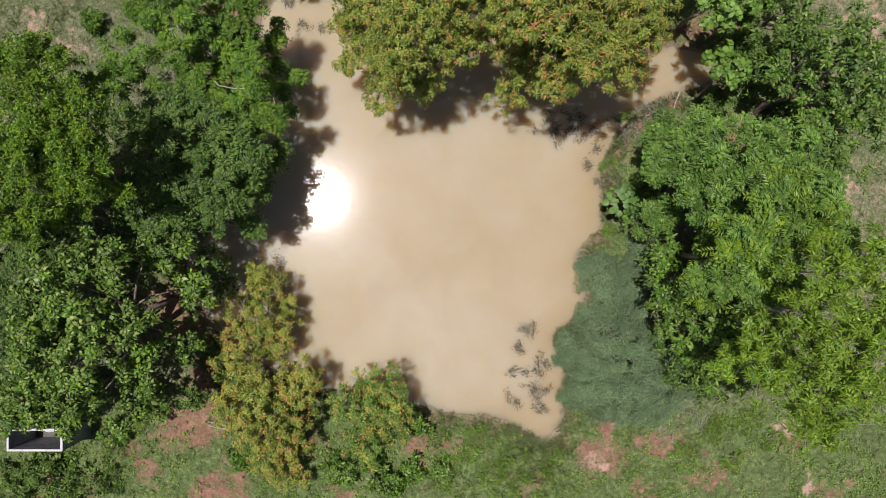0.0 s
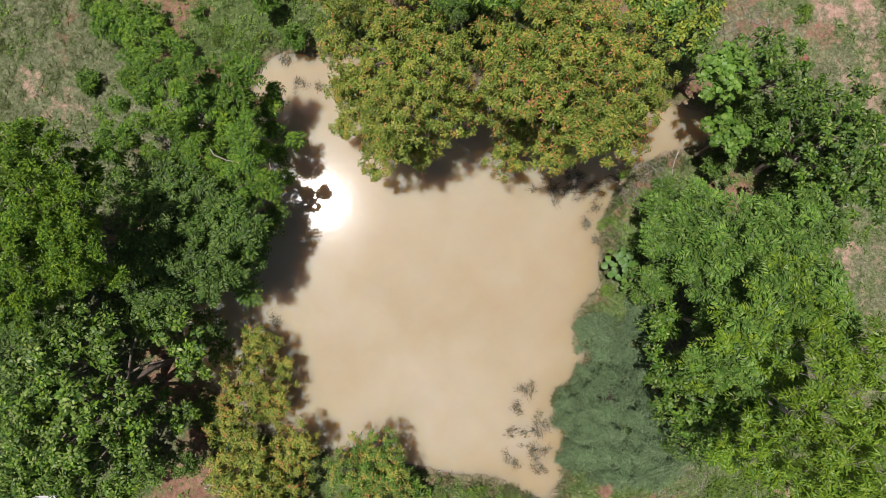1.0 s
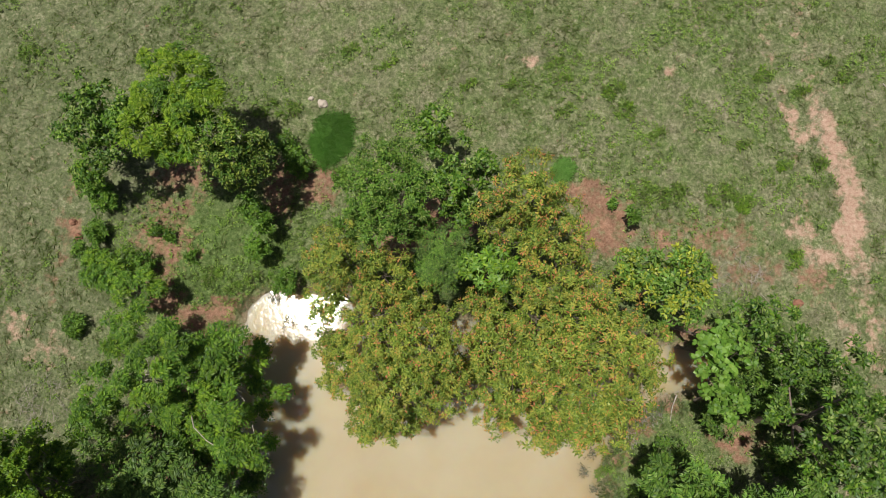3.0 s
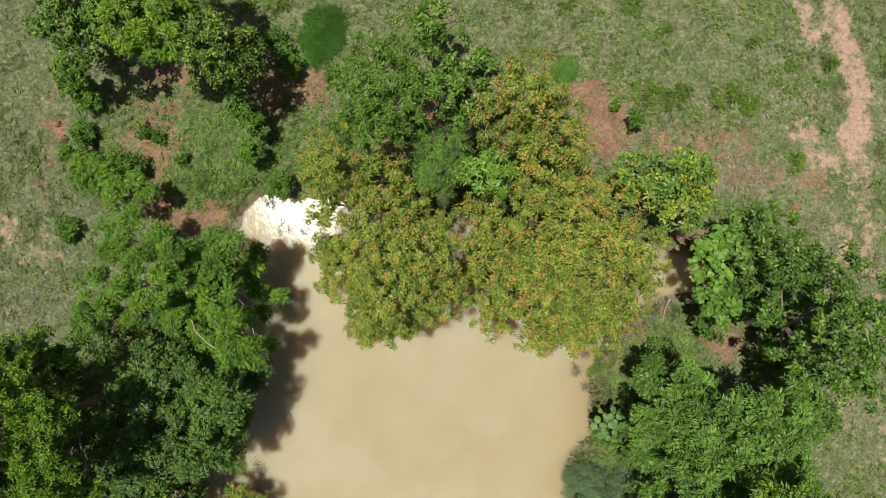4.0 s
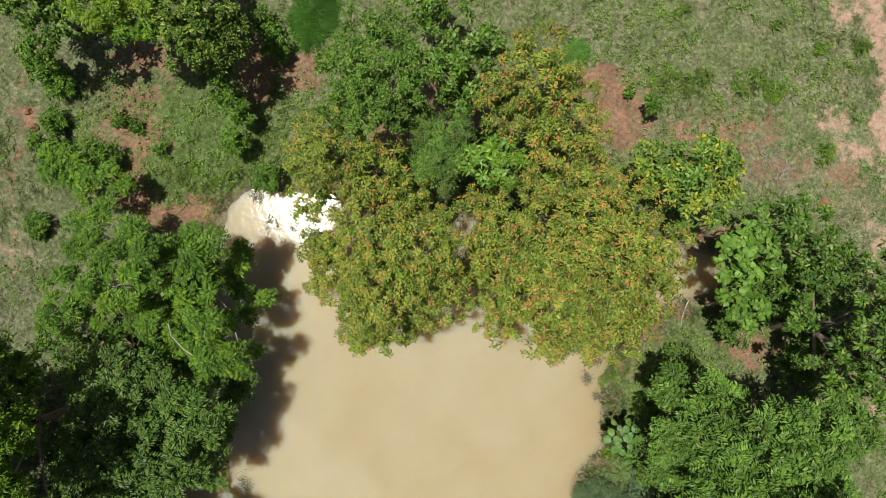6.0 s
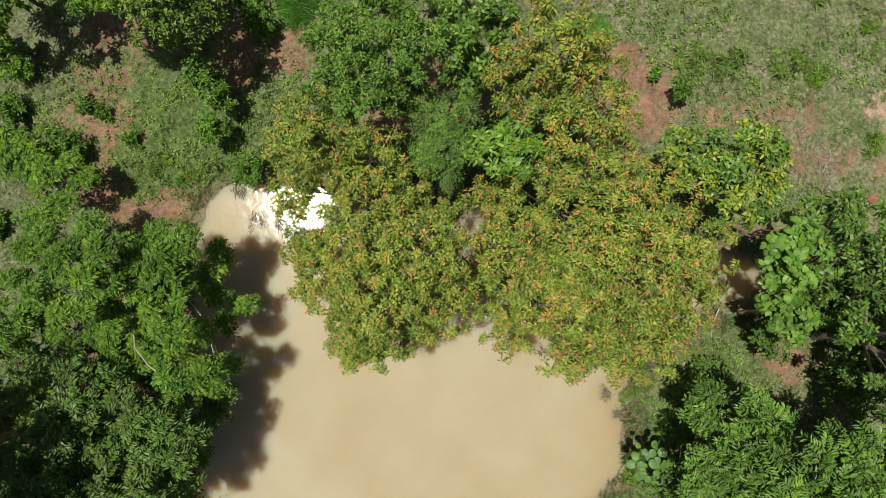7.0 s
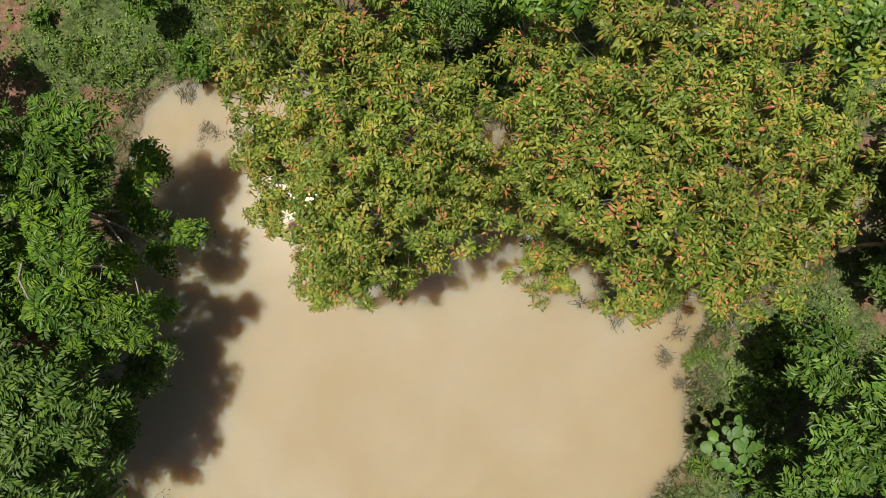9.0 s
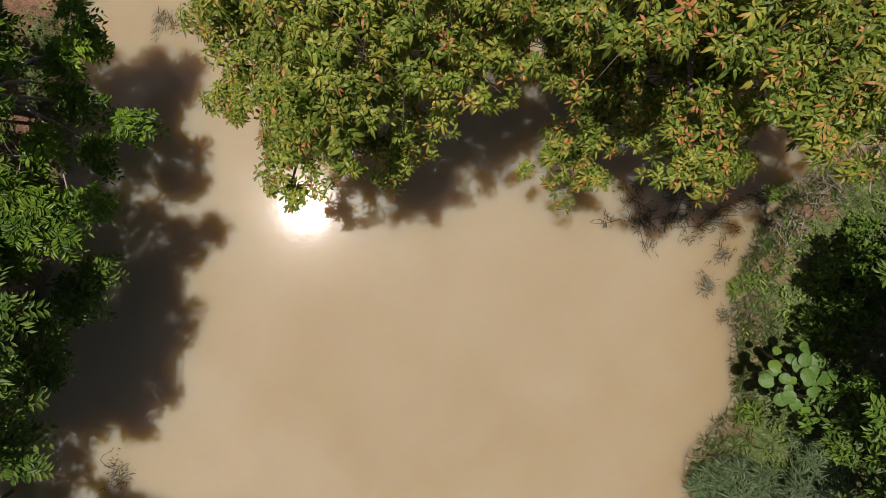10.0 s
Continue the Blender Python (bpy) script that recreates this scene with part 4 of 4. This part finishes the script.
tree("glossy_leaved_tree", "dark glossy shrubby tree at the meadow corner", "tree", (-11.25, 14.10), [(-10.47, 14.59, 4.6, 0.91), (-10.25, 13.51, 4.4, 1), (-11.36, 13.92, 4, 0.74), (-11.18, 12.87, 3.2, 0.67), (-9.83, 14.27, 4.2, 0.6)], GLOSSY, 47, 0.07)
tree("round_headed_tree", "bright yellow-green round-headed tree", "tree", (-8.25, 14.40), [(-7.65, 14.83, 5.7, 1.11), (-8.41, 13.74, 5.3, 1.04), (-6.96, 14.07, 5.5, 0.95), (-7.82, 13.33, 4.9, 0.79)], LIMEWHORL, 48, 0.09)
tree("olive_leaved_tree", "olive-green low tree casting shade on red soil", "tree", (-6.55, 13.40), [(-6.63, 13.41, 5, 0.85), (-6.25, 12.86, 4.8, 1.06), (-5.68, 12.76, 4.1, 0.75), (-5.55, 13.33, 4, 0.6)], OLIVEBUSH, 49, 0.08)
for n, (x, y, z, r) in enumerate([(-5.87, 11.33, 2.2, 0.5), (-6.07, 10.49, 1.8, 0.51), (-5.2, 9.42, 1.4, 0.52), (-9.85, 11.26, 1.1, 0.35), (-11.78, 11.12, 1.4, 0.47), (-11.57, 12.29, 1.6, 0.52),
                                  (-12.36, 7.83, 1.2, 0.46), (6.67, 11.58, 1.9, 0.37), (6.23, 12.15, 1, 0.19), (-5.18, 14.18, 1.5, 0.48), (-3.38, 13.19, 1, 0.39), (-9.32, 11, 1, 0.3), (-8.55, 10.23, 1, 0.27),
                                  (-11.9, 10.4, 1.7, 0.55), (-11.3, 9.75, 1.9, 0.6), (-10.05, 10.0, 1.6, 0.45), (-6.25, 11.85, 2.2, 0.5), (-11.95, 12.75, 1.8, 0.55), (-4.85, 13.5, 1.6, 0.5)]):
    tree("leafy_bush", "small leafy green bush on the grassy bank", "bush", (x, y), [(x, y, z, r), (x + 0.2 * r, y - 0.3 * r, z - 0.4 * r, 0.8 * r)], BUSHY, 60 + n, 0.025, group="small bushes on the bank")
for n, (x, y, z, r) in enumerate([(-13.6, -7.6, 1.0, 0.5), (-14.5, -7.7, 1.0, 0.45), (-11.6, -6.5, 1.3, 0.6), (-7.4, -7.6, 0.9, 0.5), (-0.2, -8.0, 0.9, 0.5), (-1.2, -7.9, 1.0, 0.55), (-3.71, -7.83, 1.2, 0.7), (-2.15, -8.13, 1.2, 0.78), (-0.99, -6.35, 0.9, 0.5)]):
    tree("leafy_bush", "low broad-leaved green bush by the pond", "bush", (x, y), [(x, y, z, r), (x + 0.3 * r, y - 0.3 * r, z - 0.3 * r, 0.7 * r)], GLOSSY, 80 + n, 0.025, group="small bushes on the bank")
UNDER = kind_of([M_DARK, M_BROAD, M_FRESH], (0.6, 0.2, 0.2), "rosette", 0.26, 0.42, 8, 0.8, k=8, length=0.16, width=0.065)
WEEDY = kind_of([M_WEED, M_BLADE, M_PALE], (0.55, 0.25, 0.2), "rosette", 0.2, 0.34, 5, 0.6, k=8, length=0.19, width=0.034, low=-30, high=30, droop=0.15)
for n, (x, y, z, r) in enumerate([(-9.8, 0.3, 3.2, 1.2), (-10.6, 4.4, 2.6, 1.0), (-11.8, 2.6, 4.2, 1.3), (-12.2, 0.2, 4.4, 1.3), (-12.6, -2.2, 4.2, 1.2), (-8.9, 4.6, 2.4, 1.0), (-8.2, -0.9, 2.4, 1.0),
                                  (-11.9, -4.6, 3.2, 0.9), (-13.6, -4.0, 3.4, 1.0), (-10.4, -5.4, 1.6, 0.8), (-13.9, -8.0, 1.3, 0.9), (-12.2, -8.2, 1.1, 0.8), (-8.6, -4.9, 2.6, 0.6), (-15.3, -8.3, 1.3, 0.8), (-13.4, -8.5, 1.1, 0.7)]):
    tree("undergrowth_bush", "dark green bush in the shade of taller trees", "bush", (x, y), [(x, y, z, r), (x + 0.4 * r, y - 0.4 * r, z - 0.3, 0.7 * r)], UNDER, 100 + n, 0.04, group="undergrowth bushes")
# the high ones under the willowy tree are added to darken its crown gaps
for n, (x, y, z, r) in enumerate([(10.0, 6.4, 2.2, 0.9), (10.4, 5.8, 2.6, 0.9), (9.2, 4.6, 2.0, 0.6), (11.2, 6.0, 2.4, 0.9), (12.0, 4.2, 2.2, 0.8), (10.8, 1.4, 3.0, 1.0), (11.6, 5.0, 2.6, 0.9), (12.8, 5.6, 2.4, 0.9), (12.9, 4.2, 2.2, 0.8), (12.6, 6.6, 2.0, 0.8), (11.4, 3.4, 2.4, 0.9), (9.0, -4.6, 2.0, 0.9), (10.2, -3.2, 4.0, 1.2), (6.6, 0.9, 2.2, 0.7), (6.9, 0.1, 2.6, 0.8), (1.6, 10.1, 2.0, 0.8), (-0.2, 9.7, 2.0, 0.7), (8.0, -1.9, 5.2, 1.2), (8.8, -3.2, 4.4, 1.2), (8.6, -0.6, 5.2, 1.2), (9.6, -2.0, 5.0, 1.2), (9.6, 0.4, 4.6, 1.1), (7.6, -3.6, 3.6, 1.0), (7.4, 2.9, 1.3, 0.7), (7.0, 2.0, 1.2, 0.6), (7.9, 3.6, 1.2, 0.6)]):
    tree("undergrowth_bush", "dark green bush in the shade of taller trees", "bush", (x, y), [(x, y, z, r), (x - 0.4 * r, y + 0.3 * r, z - 0.3, 0.7 * r)], UNDER, 120 + n, 0.04, group="undergrowth bushes")


# ---- grass, weeds and low growth ----
def scatter(rng, count, x0, x1, y0, y1):
    x, y = rng.uniform(x0, x1, count), rng.uniform(y0, y1, count)
    return x, y, shore_distance(x, y), soil_mask(x, y), rut_mask(x, y)


def build_grass():
    rng = np.random.default_rng(301)
    x, y, d, soil, rut = scatter(rng, 112000, -17, 17.5, -9.5, 20)
    lush = np.clip(0.5 + 0.55 * waves(0.45 * x + 5, 0.4 * y) + 0.3 * waves(1.7 * x, 1.5 * y + 2), 0, 1)
    keep = (d > 0.08) & (rng.random(len(x)) > 1.25 * soil + 0.05) & (rng.random(len(x)) > 1.4 * rut) & (rng.random(len(x)) < 0.35 + 0.65 * lush)
    x, y, lush, d = x[keep], y[keep], lush[keep], d[keep]
    at = np.stack([x, y, land(x, y) - 0.01], 1)
    axis = unit(np.stack([0.25 * rng.normal(size=len(x)), 0.25 * rng.normal(size=len(x)), np.ones(len(x))], 1))
    big = rng.random(len(x)) < 0.04 + 0.22 * lush**2 + 0.2 * (d < 0.9)
    for pick, size, k, name in ((~big, 0.12, 5, "short_grass"), (big, 0.25, 12, "long_grass")):
        v, t, owner, _ = rosettes(rng, at[pick], axis[pick], k, size, 0.0155, -8, 58, 0.3)
        index = (rng.random(pick.sum()) < 0.2 + 0.35 * lush[pick]).astype(int)[owner]
        ob = new(name, tri_mesh(name, v, t, [M_BLADE, M_WEED], index))
        tagged(ob, "rough green and straw-coloured meadow grass", "grass", kind="stuff")


def build_weeds():
    rng = np.random.default_rng(302)
    x, y, d, soil, rut = scatter(rng, 46000, -18, 18, -11, 20)
    patch = waves(0.8 * x + 1, 0.9 * y + 4) + 0.5 * waves(2.3 * x, 2.1 * y)
    patch = patch + 0.3 * ((x > 4) & (y > 11) & (x < 13)) + 0.45 * ((x > -11.5) & (x < -3.5) & (y > 8) & (y < 12.5))
    near = d < 3.2
    keep = (d > 0.05) & (rng.random(len(x)) > 0.85 * soil) & (rut < 0.3) & ((patch > 0.42) | (near & (patch > -0.05)) | ((y < -5.5) & (patch > -0.1)))
    x, y = x[keep], y[keep]
    at = np.stack([x, y, land(x, y) + rng.uniform(0.02, 0.16, len(x))], 1)
    axis = unit(np.stack([0.3 * rng.normal(size=len(x)), 0.3 * rng.normal(size=len(x)), np.ones(len(x))], 1))
    v, t, _, _ = rosettes(rng, at, axis, 6, 0.09, 0.045, -25, 35, 0.15)
    tagged(new("weeds", tri_mesh("weeds", v, t, [M_WEED])), "low leafy green weeds among the grass", "weeds", kind="stuff")


def build_fringe():
    """Wispy grass that hangs over the waterline."""
    rng = np.random.default_rng(303)
    i = rng.integers(0, len(BANK), 5200)
    p = BANK[i] + rng.normal(0, 0.3, (len(i), 2))
    d = shore_distance(p[:, 0], p[:, 1])
    open_side = ((p[:, 0] > 2.0) & (p[:, 1] < 5.4)) | (p[:, 1] < -4.6)
    p = p[(d > -0.05) & (d < 0.8) & (open_side | (rng.random(len(i)) < 0.25))]
    at = np.c_[p, land(p[:, 0], p[:, 1])]
    axis = unit(np.c_[0.4 * rng.normal(size=(len(p), 2)), np.ones(len(p))])
    v, t, owner, _ = rosettes(rng, at, axis, 12, 0.26, 0.013, -10, 60, 0.35)
    index = rng.choice(3, len(p), p=(0.25, 0.4, 0.35))[owner]
    tagged(new("bank_grass", tri_mesh("bank_grass", v, t, [M_BLADE, M_REED, M_WEED], index)), "long wispy grey-green grass on the pond's bank", "grass", kind="stuff")


def tussock(x, y, r, high, mat, seed, label):
    rng = np.random.default_rng(seed)
    n = int(420 * r * r) + 40
    a, s = rng.uniform(0, 6.28, n), np.sqrt(rng.random(n))
    r = r * (1 + 0.35 * np.sin(2 * a + seed) + 0.2 * np.sin(5 * a + 2 * seed))
    px, py = x + 0.75 * r * s * np.cos(a), y + 0.75 * r * s * np.sin(a)
    at = np.stack([px, py, np.full(n, land_at(x, y)) + high * 0.35 * (1 - s**2)], 1)
    axis = unit(np.stack([0.8 * s * np.cos(a), 0.8 * s * np.sin(a), np.ones(n)], 1))
    v, t, _, _ = rosettes(rng, at, axis, 16, high * 0.5, 0.026, -25, 40, 0.25)
    top = thing("grass_tussock", (x, y, land_at(x, y)), label, "grass", "grass tussocks")
    hang("tuft", tri_mesh("tuft", v, t, [mat]), top)


build_grass()
build_weeds()
build_fringe()
tussock(-3.74, 14.57, 0.95, 1.1, M_TUSSOCK, 401, "dense vivid green tussock of fine grass")
tussock(4.55, 13.35, 0.5, 0.6, M_TUSSOCK, 402, "dark green grass tussock beside a tree")
for n, (x, y, r) in enumerate([(11.9, 16.93, 0.41), (13.28, 16.29, 0.29), (4.66, 16.83, 0.33), (6.38, 16.36, 0.45), (4.63, 15.62, 0.37), (6.86, 15.61, 0.45), (7.95, 14.77, 0.28), (11.05, 14.34, 0.28), (12.41, 13.51, 0.24), (13.72, 13.61, 0.28), (7.34, 12.57, 0.6), (8.33, 12.47, 0.56), (10.12, 12.47, 0.6), (10.9, 12.16, 0.4), (12.57, 10.35, 0.28), (4.36, 17.43, 0.29), (2.71, 16.58, 0.2), (-14.91, 17.79, 0.45), (-3.14, 17.95, 0.33), (-5.3, 15.6, 0.5), (-6.11, 15.65, 0.5), (-1.7, 17.45, 0.29), (1.17, 16.59, 0.29), (14.84, 16.86, 0.33), (14.28, 17.5, 0.29), (12.5, 10.02, 0.3), (-7.87, 9.61, 0.4), (-7.14, 9.19, 0.35), (-6.51, 9.61, 0.3), (2.38, -7.7, 0.6), (0.68, -7.5, 0.5), (1.58, -8.2, 0.6), (9.38, -6.5, 0.6), (10.48, -6.2, 0.6), (11.48, -6.9, 0.5), (-6.92, -7.6, 0.5), (3.28, -8.3, 0.6), (-0.12, -8.3, 0.5), (2.08, -9, 0.6), (3.88, -7.6, 0.4), (1.08, -6.8, 0.4), (-0.32, -7, 0.4), (8.48, -7.2, 0.5), (10.08, -7.6, 0.5), (-13.52, -8.9, 0.6), (-11.72, -7.2, 0.5), (-11.02, -6.4, 0.5), (5.81, 2.9, 0.35), (5.88, 0.5, 0.35), (6.54, 4.69, 0.3)]):
    z = land_at(x, y) + 0.45 * r + 0.12
    tree("weed_clump", "loose clump of bright green weeds in the grass", "weeds", (x, y), [(x, y, z, r), (x + 0.6 * r, y + 0.3 * r, z - 0.1, 0.6 * r), (x - 0.5 * r, y - 0.3 * r, z - 0.12, 0.6 * r)], WEEDY, 600 + n, 0.012, group="weed clumps")


# ---- dead wood ----
def dry_brush(x, y, r, high, seed, label):
    rng = np.random.default_rng(seed)
    z = land_at(x, y)
    top = thing("dry_brush", (x, y, z), label, "dead branches", "dry brush heaps")
    for _ in range(60):
        a, s = rng.uniform(0, 6.28), r * math.sqrt(rng.random())
        p = np.array([x + s * math.cos(a), y + s * math.sin(a), z + rng.uniform(0.02, high * (1.1 - s / r))])
        w = unit(np.r_[rng.normal(size=2), rng.normal(0, 0.25)])
        q = p + w * rng.uniform(0.25, 0.75) * r
        q[2] = max(q[2], z + 0.02)
        side = p + (q - p) * 0.5 + rng.normal(0, 0.2, 3) * r * np.array([1, 1, 0.3])
        forks = [tube(bent(rng, p, q, 4, 0.1), (0.007, 0.006, 0.004, 0.002), 3), tube(bent(rng, p + (q - p) * 0.35, side, 3, 0.1), (0.004, 0.003, 0.002), 3)]
        hang("branch", tri_mesh("branch", *joined(forks), [M_DEAD]), top)


dry_brush(10.62, 9.6, 1.0, 0.5, 501, "grey heap of dry leafless twigs on the grass")
dry_brush(8.28, -6, 1.0, 0.6, 502, "grey dead branches behind the reedy thicket")
dry_brush(-13.3, 5.11, 0.9, 0.8, 503, "dry brown brush under the tall tree")
dry_brush(7.37, 4.69, 0.5, 0.3, 504, "grey twigs lying on the bank")
dry_brush(6.7, 3.95, 0.4, 0.3, 505, "grey twigs lying on the bank")


def sunk_branch(x, y, size, seed, label):
    """A few thin half-sunk stems with a ragged film of weed floating round them."""
    rng = np.random.default_rng(seed)
    top = thing("sunken_branch", (x, y, 0.0), label, "branch", "sunken branches")
    spots = []
    a0 = rng.uniform(0, 6.28)
    for _ in range(int(3 + 3 * size)):
        a = a0 + rng.normal(0, 0.7) + math.pi * rng.integers(0, 2)
        p = np.array([x + rng.normal(0, 0.1) * size, y + rng.normal(0, 0.1) * size, 0.008])
        q = p + np.array([math.cos(a), math.sin(a), 0]) * rng.uniform(0.15, 0.5) * size
        q[2] = rng.uniform(-0.01, 0.03)
        line = bent(rng, p, q, 5, 0.2)
        line[:, 2] = np.clip(line[:, 2], -0.01, 0.04)
        hang("stem", tri_mesh("stem", *tube(line, np.linspace(0.009, 0.003, 5), 4), [M_DEAD if len(spots) == 6 else M_WET]), top)
        spots += [p + (q - p) * u for u in rng.uniform(0, 1, 3)]
    heaps = np.array(spots)[rng.integers(0, len(spots), int(170 * size))]
    at = heaps + rng.normal(0, 0.06, heaps.shape)
    at[:, 2] = rng.uniform(0.003, 0.008, len(at))
    turn = a0 + rng.normal(0, 0.7, len(at)) + math.pi * rng.integers(0, 2, len(at))
    way = np.stack([np.cos(turn), np.sin(turn), np.zeros(len(at))], 1)
    v, t = leaf_blades(at, way, np.tile((0.0, 0.0, 1.0), (len(at), 1)), rng.uniform(0.05, 0.19, len(at)), rng.uniform(0.008, 0.021, len(at)), 0.0, 0.0)
    tagged(hang("weed", tri_mesh("weed", v, t, [M_SUNK]), top), kind="stuff")


M_SUNK = leaf_mat("sunken_weed", [(0.04, 0.05, 0.03), (0.09, 0.105, 0.062), (0.24, 0.21, 0.14)], 0.8, 0.1)
for n, (x, y, s) in enumerate([(3.05, -3.2, 1.2), (3.26, -4.2, 1.5), (2.55, -4.64, 1.1), (2.64, -3.75, 0.8), (3.57, -5.3, 0.9), (3.16, -5.15, 0.8), (2.5, -5.68, 0.9), (3.48, -5.98, 0.9), (5.15, 2.96, 0.7), (5.44, 3.52, 0.6), (5.48, 2.3, 0.5),
                               (3.7, 4.3, 1.7), (4.35, 3.95, 1.9), (5.2, 4.1, 1.7), (6, 4.48, 1.2), (4.6, 4.5, 1.5), (-5.2, 7.93, 0.7), (-4.52, 7.83, 0.5), (-6.12, -0.6, 0.8), (-6.02, -1.5, 0.7), (-5.67, 8.77, 0.8)]):
    sunk_branch(x, y, s, 520 + n, "dark half-sunken branch with weed in muddy water")


def pole(name, a, b, thick, label, seed):
    rng = np.random.default_rng(seed)
    a = np.array([a[0], a[1], land_at(*a[:2]) + a[2]])
    b = np.array([b[0], b[1], land_at(*b[:2]) + b[2]])
    ob = new(name, tri_mesh(name, *tube(bent(rng, a, b, 7, 0.03), np.linspace(thick, thick * 0.5, 7), 7), [M_PALEBARK], smooth=True))
    tagged(ob, label, "branch")


pole("fallen_branch", (-8.5, -6.25, 0.05), (-7.2, -6.65, 0.04), 0.03, "pale fallen branch lying on red soil", 551)
pole("fallen_branch", (-8.45, -6.4, 0.04), (-7.3, -6.72, 0.03), 0.025, "pale fallen branch lying on red soil", 552)
pole("fallen_branch", (8.38, 5.5, 0.25), (8.1, 4.6, 0.02), 0.025, "pale dead branch leaning on the bank", 553)
pole("fallen_branch", (16.2, 16.6, 0.05), (16.9, 15.9, 0.04), 0.02, "grey fallen branch in the meadow grass", 554)


# ---- small things ----
def lump(name, x, y, z, size, mat, seed, label, category, squash=0.6):
    bm = bmesh.new()
    bmesh.ops.create_icosphere(bm, subdivisions=3, radius=1.0)
    for v in bm.verts:
        q = v.co * 1.3 + Vector((seed, 0, 0))
        v.co *= 1 + 0.4 * noise.noise(q) + 0.12 * noise.noise(q * 4)
        v.co = Vector((v.co.x * size, v.co.y * size * 0.8, max(v.co.z, -0.5) * size * squash))
    me = bpy.data.meshes.new(name)
    bm.to_mesh(me)
    bm.free()
    me.materials.append(mat)
    ob = new(name, me)
    ob.location = (x, y, z)
    return tagged(ob, label, category)


lump("rock", -4.09, 15.85, land_at(-4.09, 15.85) + 0.05, 0.19, M_STONE, 3, "pale weathered rock in the grass", "rock")
lump("rock", -4.54, 16.06, land_at(-4.54, 16.06) + 0.03, 0.1, M_STONE, 5, "small grey stone beside a rock", "rock")
lump("clay_mound", -12.83, 11.48, land_at(-12.83, 11.48) + 0.02, 0.15, M_MOUND, 7, "small mound of red clay", "mound", 0.9)
lump("clay_mound", -12.62, 10.96, land_at(-12.62, 10.96) + 0.02, 0.16, M_MOUND, 9, "small mound of red clay", "mound", 0.9)
lump("clay_mound", 12.6, 8.66, land_at(12.6, 8.66) + 0.03, 0.18, M_MOUND, 11, "crumbled red clay clod beside the track", "mound", 0.7)


def box(bm, x0, x1, y0, y1, z0, z1, bevel=0.012):
    made = bmesh.ops.create_cube(bm, size=1.0, matrix=Matrix.LocRotScale(((x0 + x1) / 2, (y0 + y1) / 2, (z0 + z1) / 2), None, (x1 - x0, y1 - y0, z1 - z0)))
    edges = {e for v in made["verts"] for e in v.link_edges}
    bmesh.ops.bevel(bm, geom=list(edges), offset=bevel, segments=2, affect="EDGES")


def concrete_tank():
    """A tall, narrow open-topped tank with thin walls, pale worn rims and a silted floor, its colour darkened for the
    shade inside.
    """
    x0, x1, y0, y1 = -14.45, -12.62, -6.76, -6.02
    z0, z1, w, fill = land_at(-13.5, -6.3) - 0.05, 2.45, 0.06, 1.05
    top = thing("water_tank", (-13.5, -6.3, z0), "open grey concrete tank with a pale worn rim", "tank")
    for a, b, c, d in ((x0, x1, y0, y0 + w), (x0, x1, y1 - w, y1), (x0, x0 + w, y0 + w, y1 - w), (x1 - w, x1, y0 + w, y1 - w)):
        bm = bmesh.new()
        box(bm, a, b, c, d, z0, z1)
        wall = part("wall", bm, M_CONCRETE, top)
        bm = bmesh.new()
        box(bm, a - 0.008, b + 0.008, c - 0.004, d + 0.004, z1 + 0.002, z1 + 0.034)
        part("rim", bm, M_RIM, wall, "pale worn concrete rim")
    bm = bmesh.new()
    box(bm, x0 + w, x1 - w, y0 + w, y1 - w, z0, fill)
    part("floor_slab", bm, M_SHADED_SILT, top, "silted floor coloured dark for the shade inside")
    return fill


slab = concrete_tank()
lump("white_sack", -13.8, -6.32, slab + 0.1, 0.24, M_SACK, 13, "crumpled white sack inside the tank", "sack", 0.8)


def bottle(x, y):
    bm = bmesh.new()
    rings = [(0.0, 0.02), (0.015, 0.033), (0.13, 0.034), (0.16, 0.022), (0.185, 0.013), (0.205, 0.014)]
    loops = []
    for s, r in rings:
        loops.append([bm.verts.new((s, r * math.cos(k * math.pi / 6), r * math.sin(k * math.pi / 6))) for k in range(12)])
    for a, b in zip(loops, loops[1:]):
        for k in range(12):
            bm.faces.new((a[k], a[(k + 1) % 12], b[(k + 1) % 12], b[k]))
    bm.faces.new(loops[0][::-1])
    bm.faces.new(loops[-1])
    me = bpy.data.meshes.new("plastic_bottle")
    bm.to_mesh(me)
    bm.free()
    me.materials.append(M_SACK)
    ob = new("plastic_bottle", me)
    ob.matrix_world = pose(x, y, 0.012, 0, 0, 35)
    tagged(ob, "white plastic bottle floating by the reeds", "bottle")


bottle(4.73, -0.9)
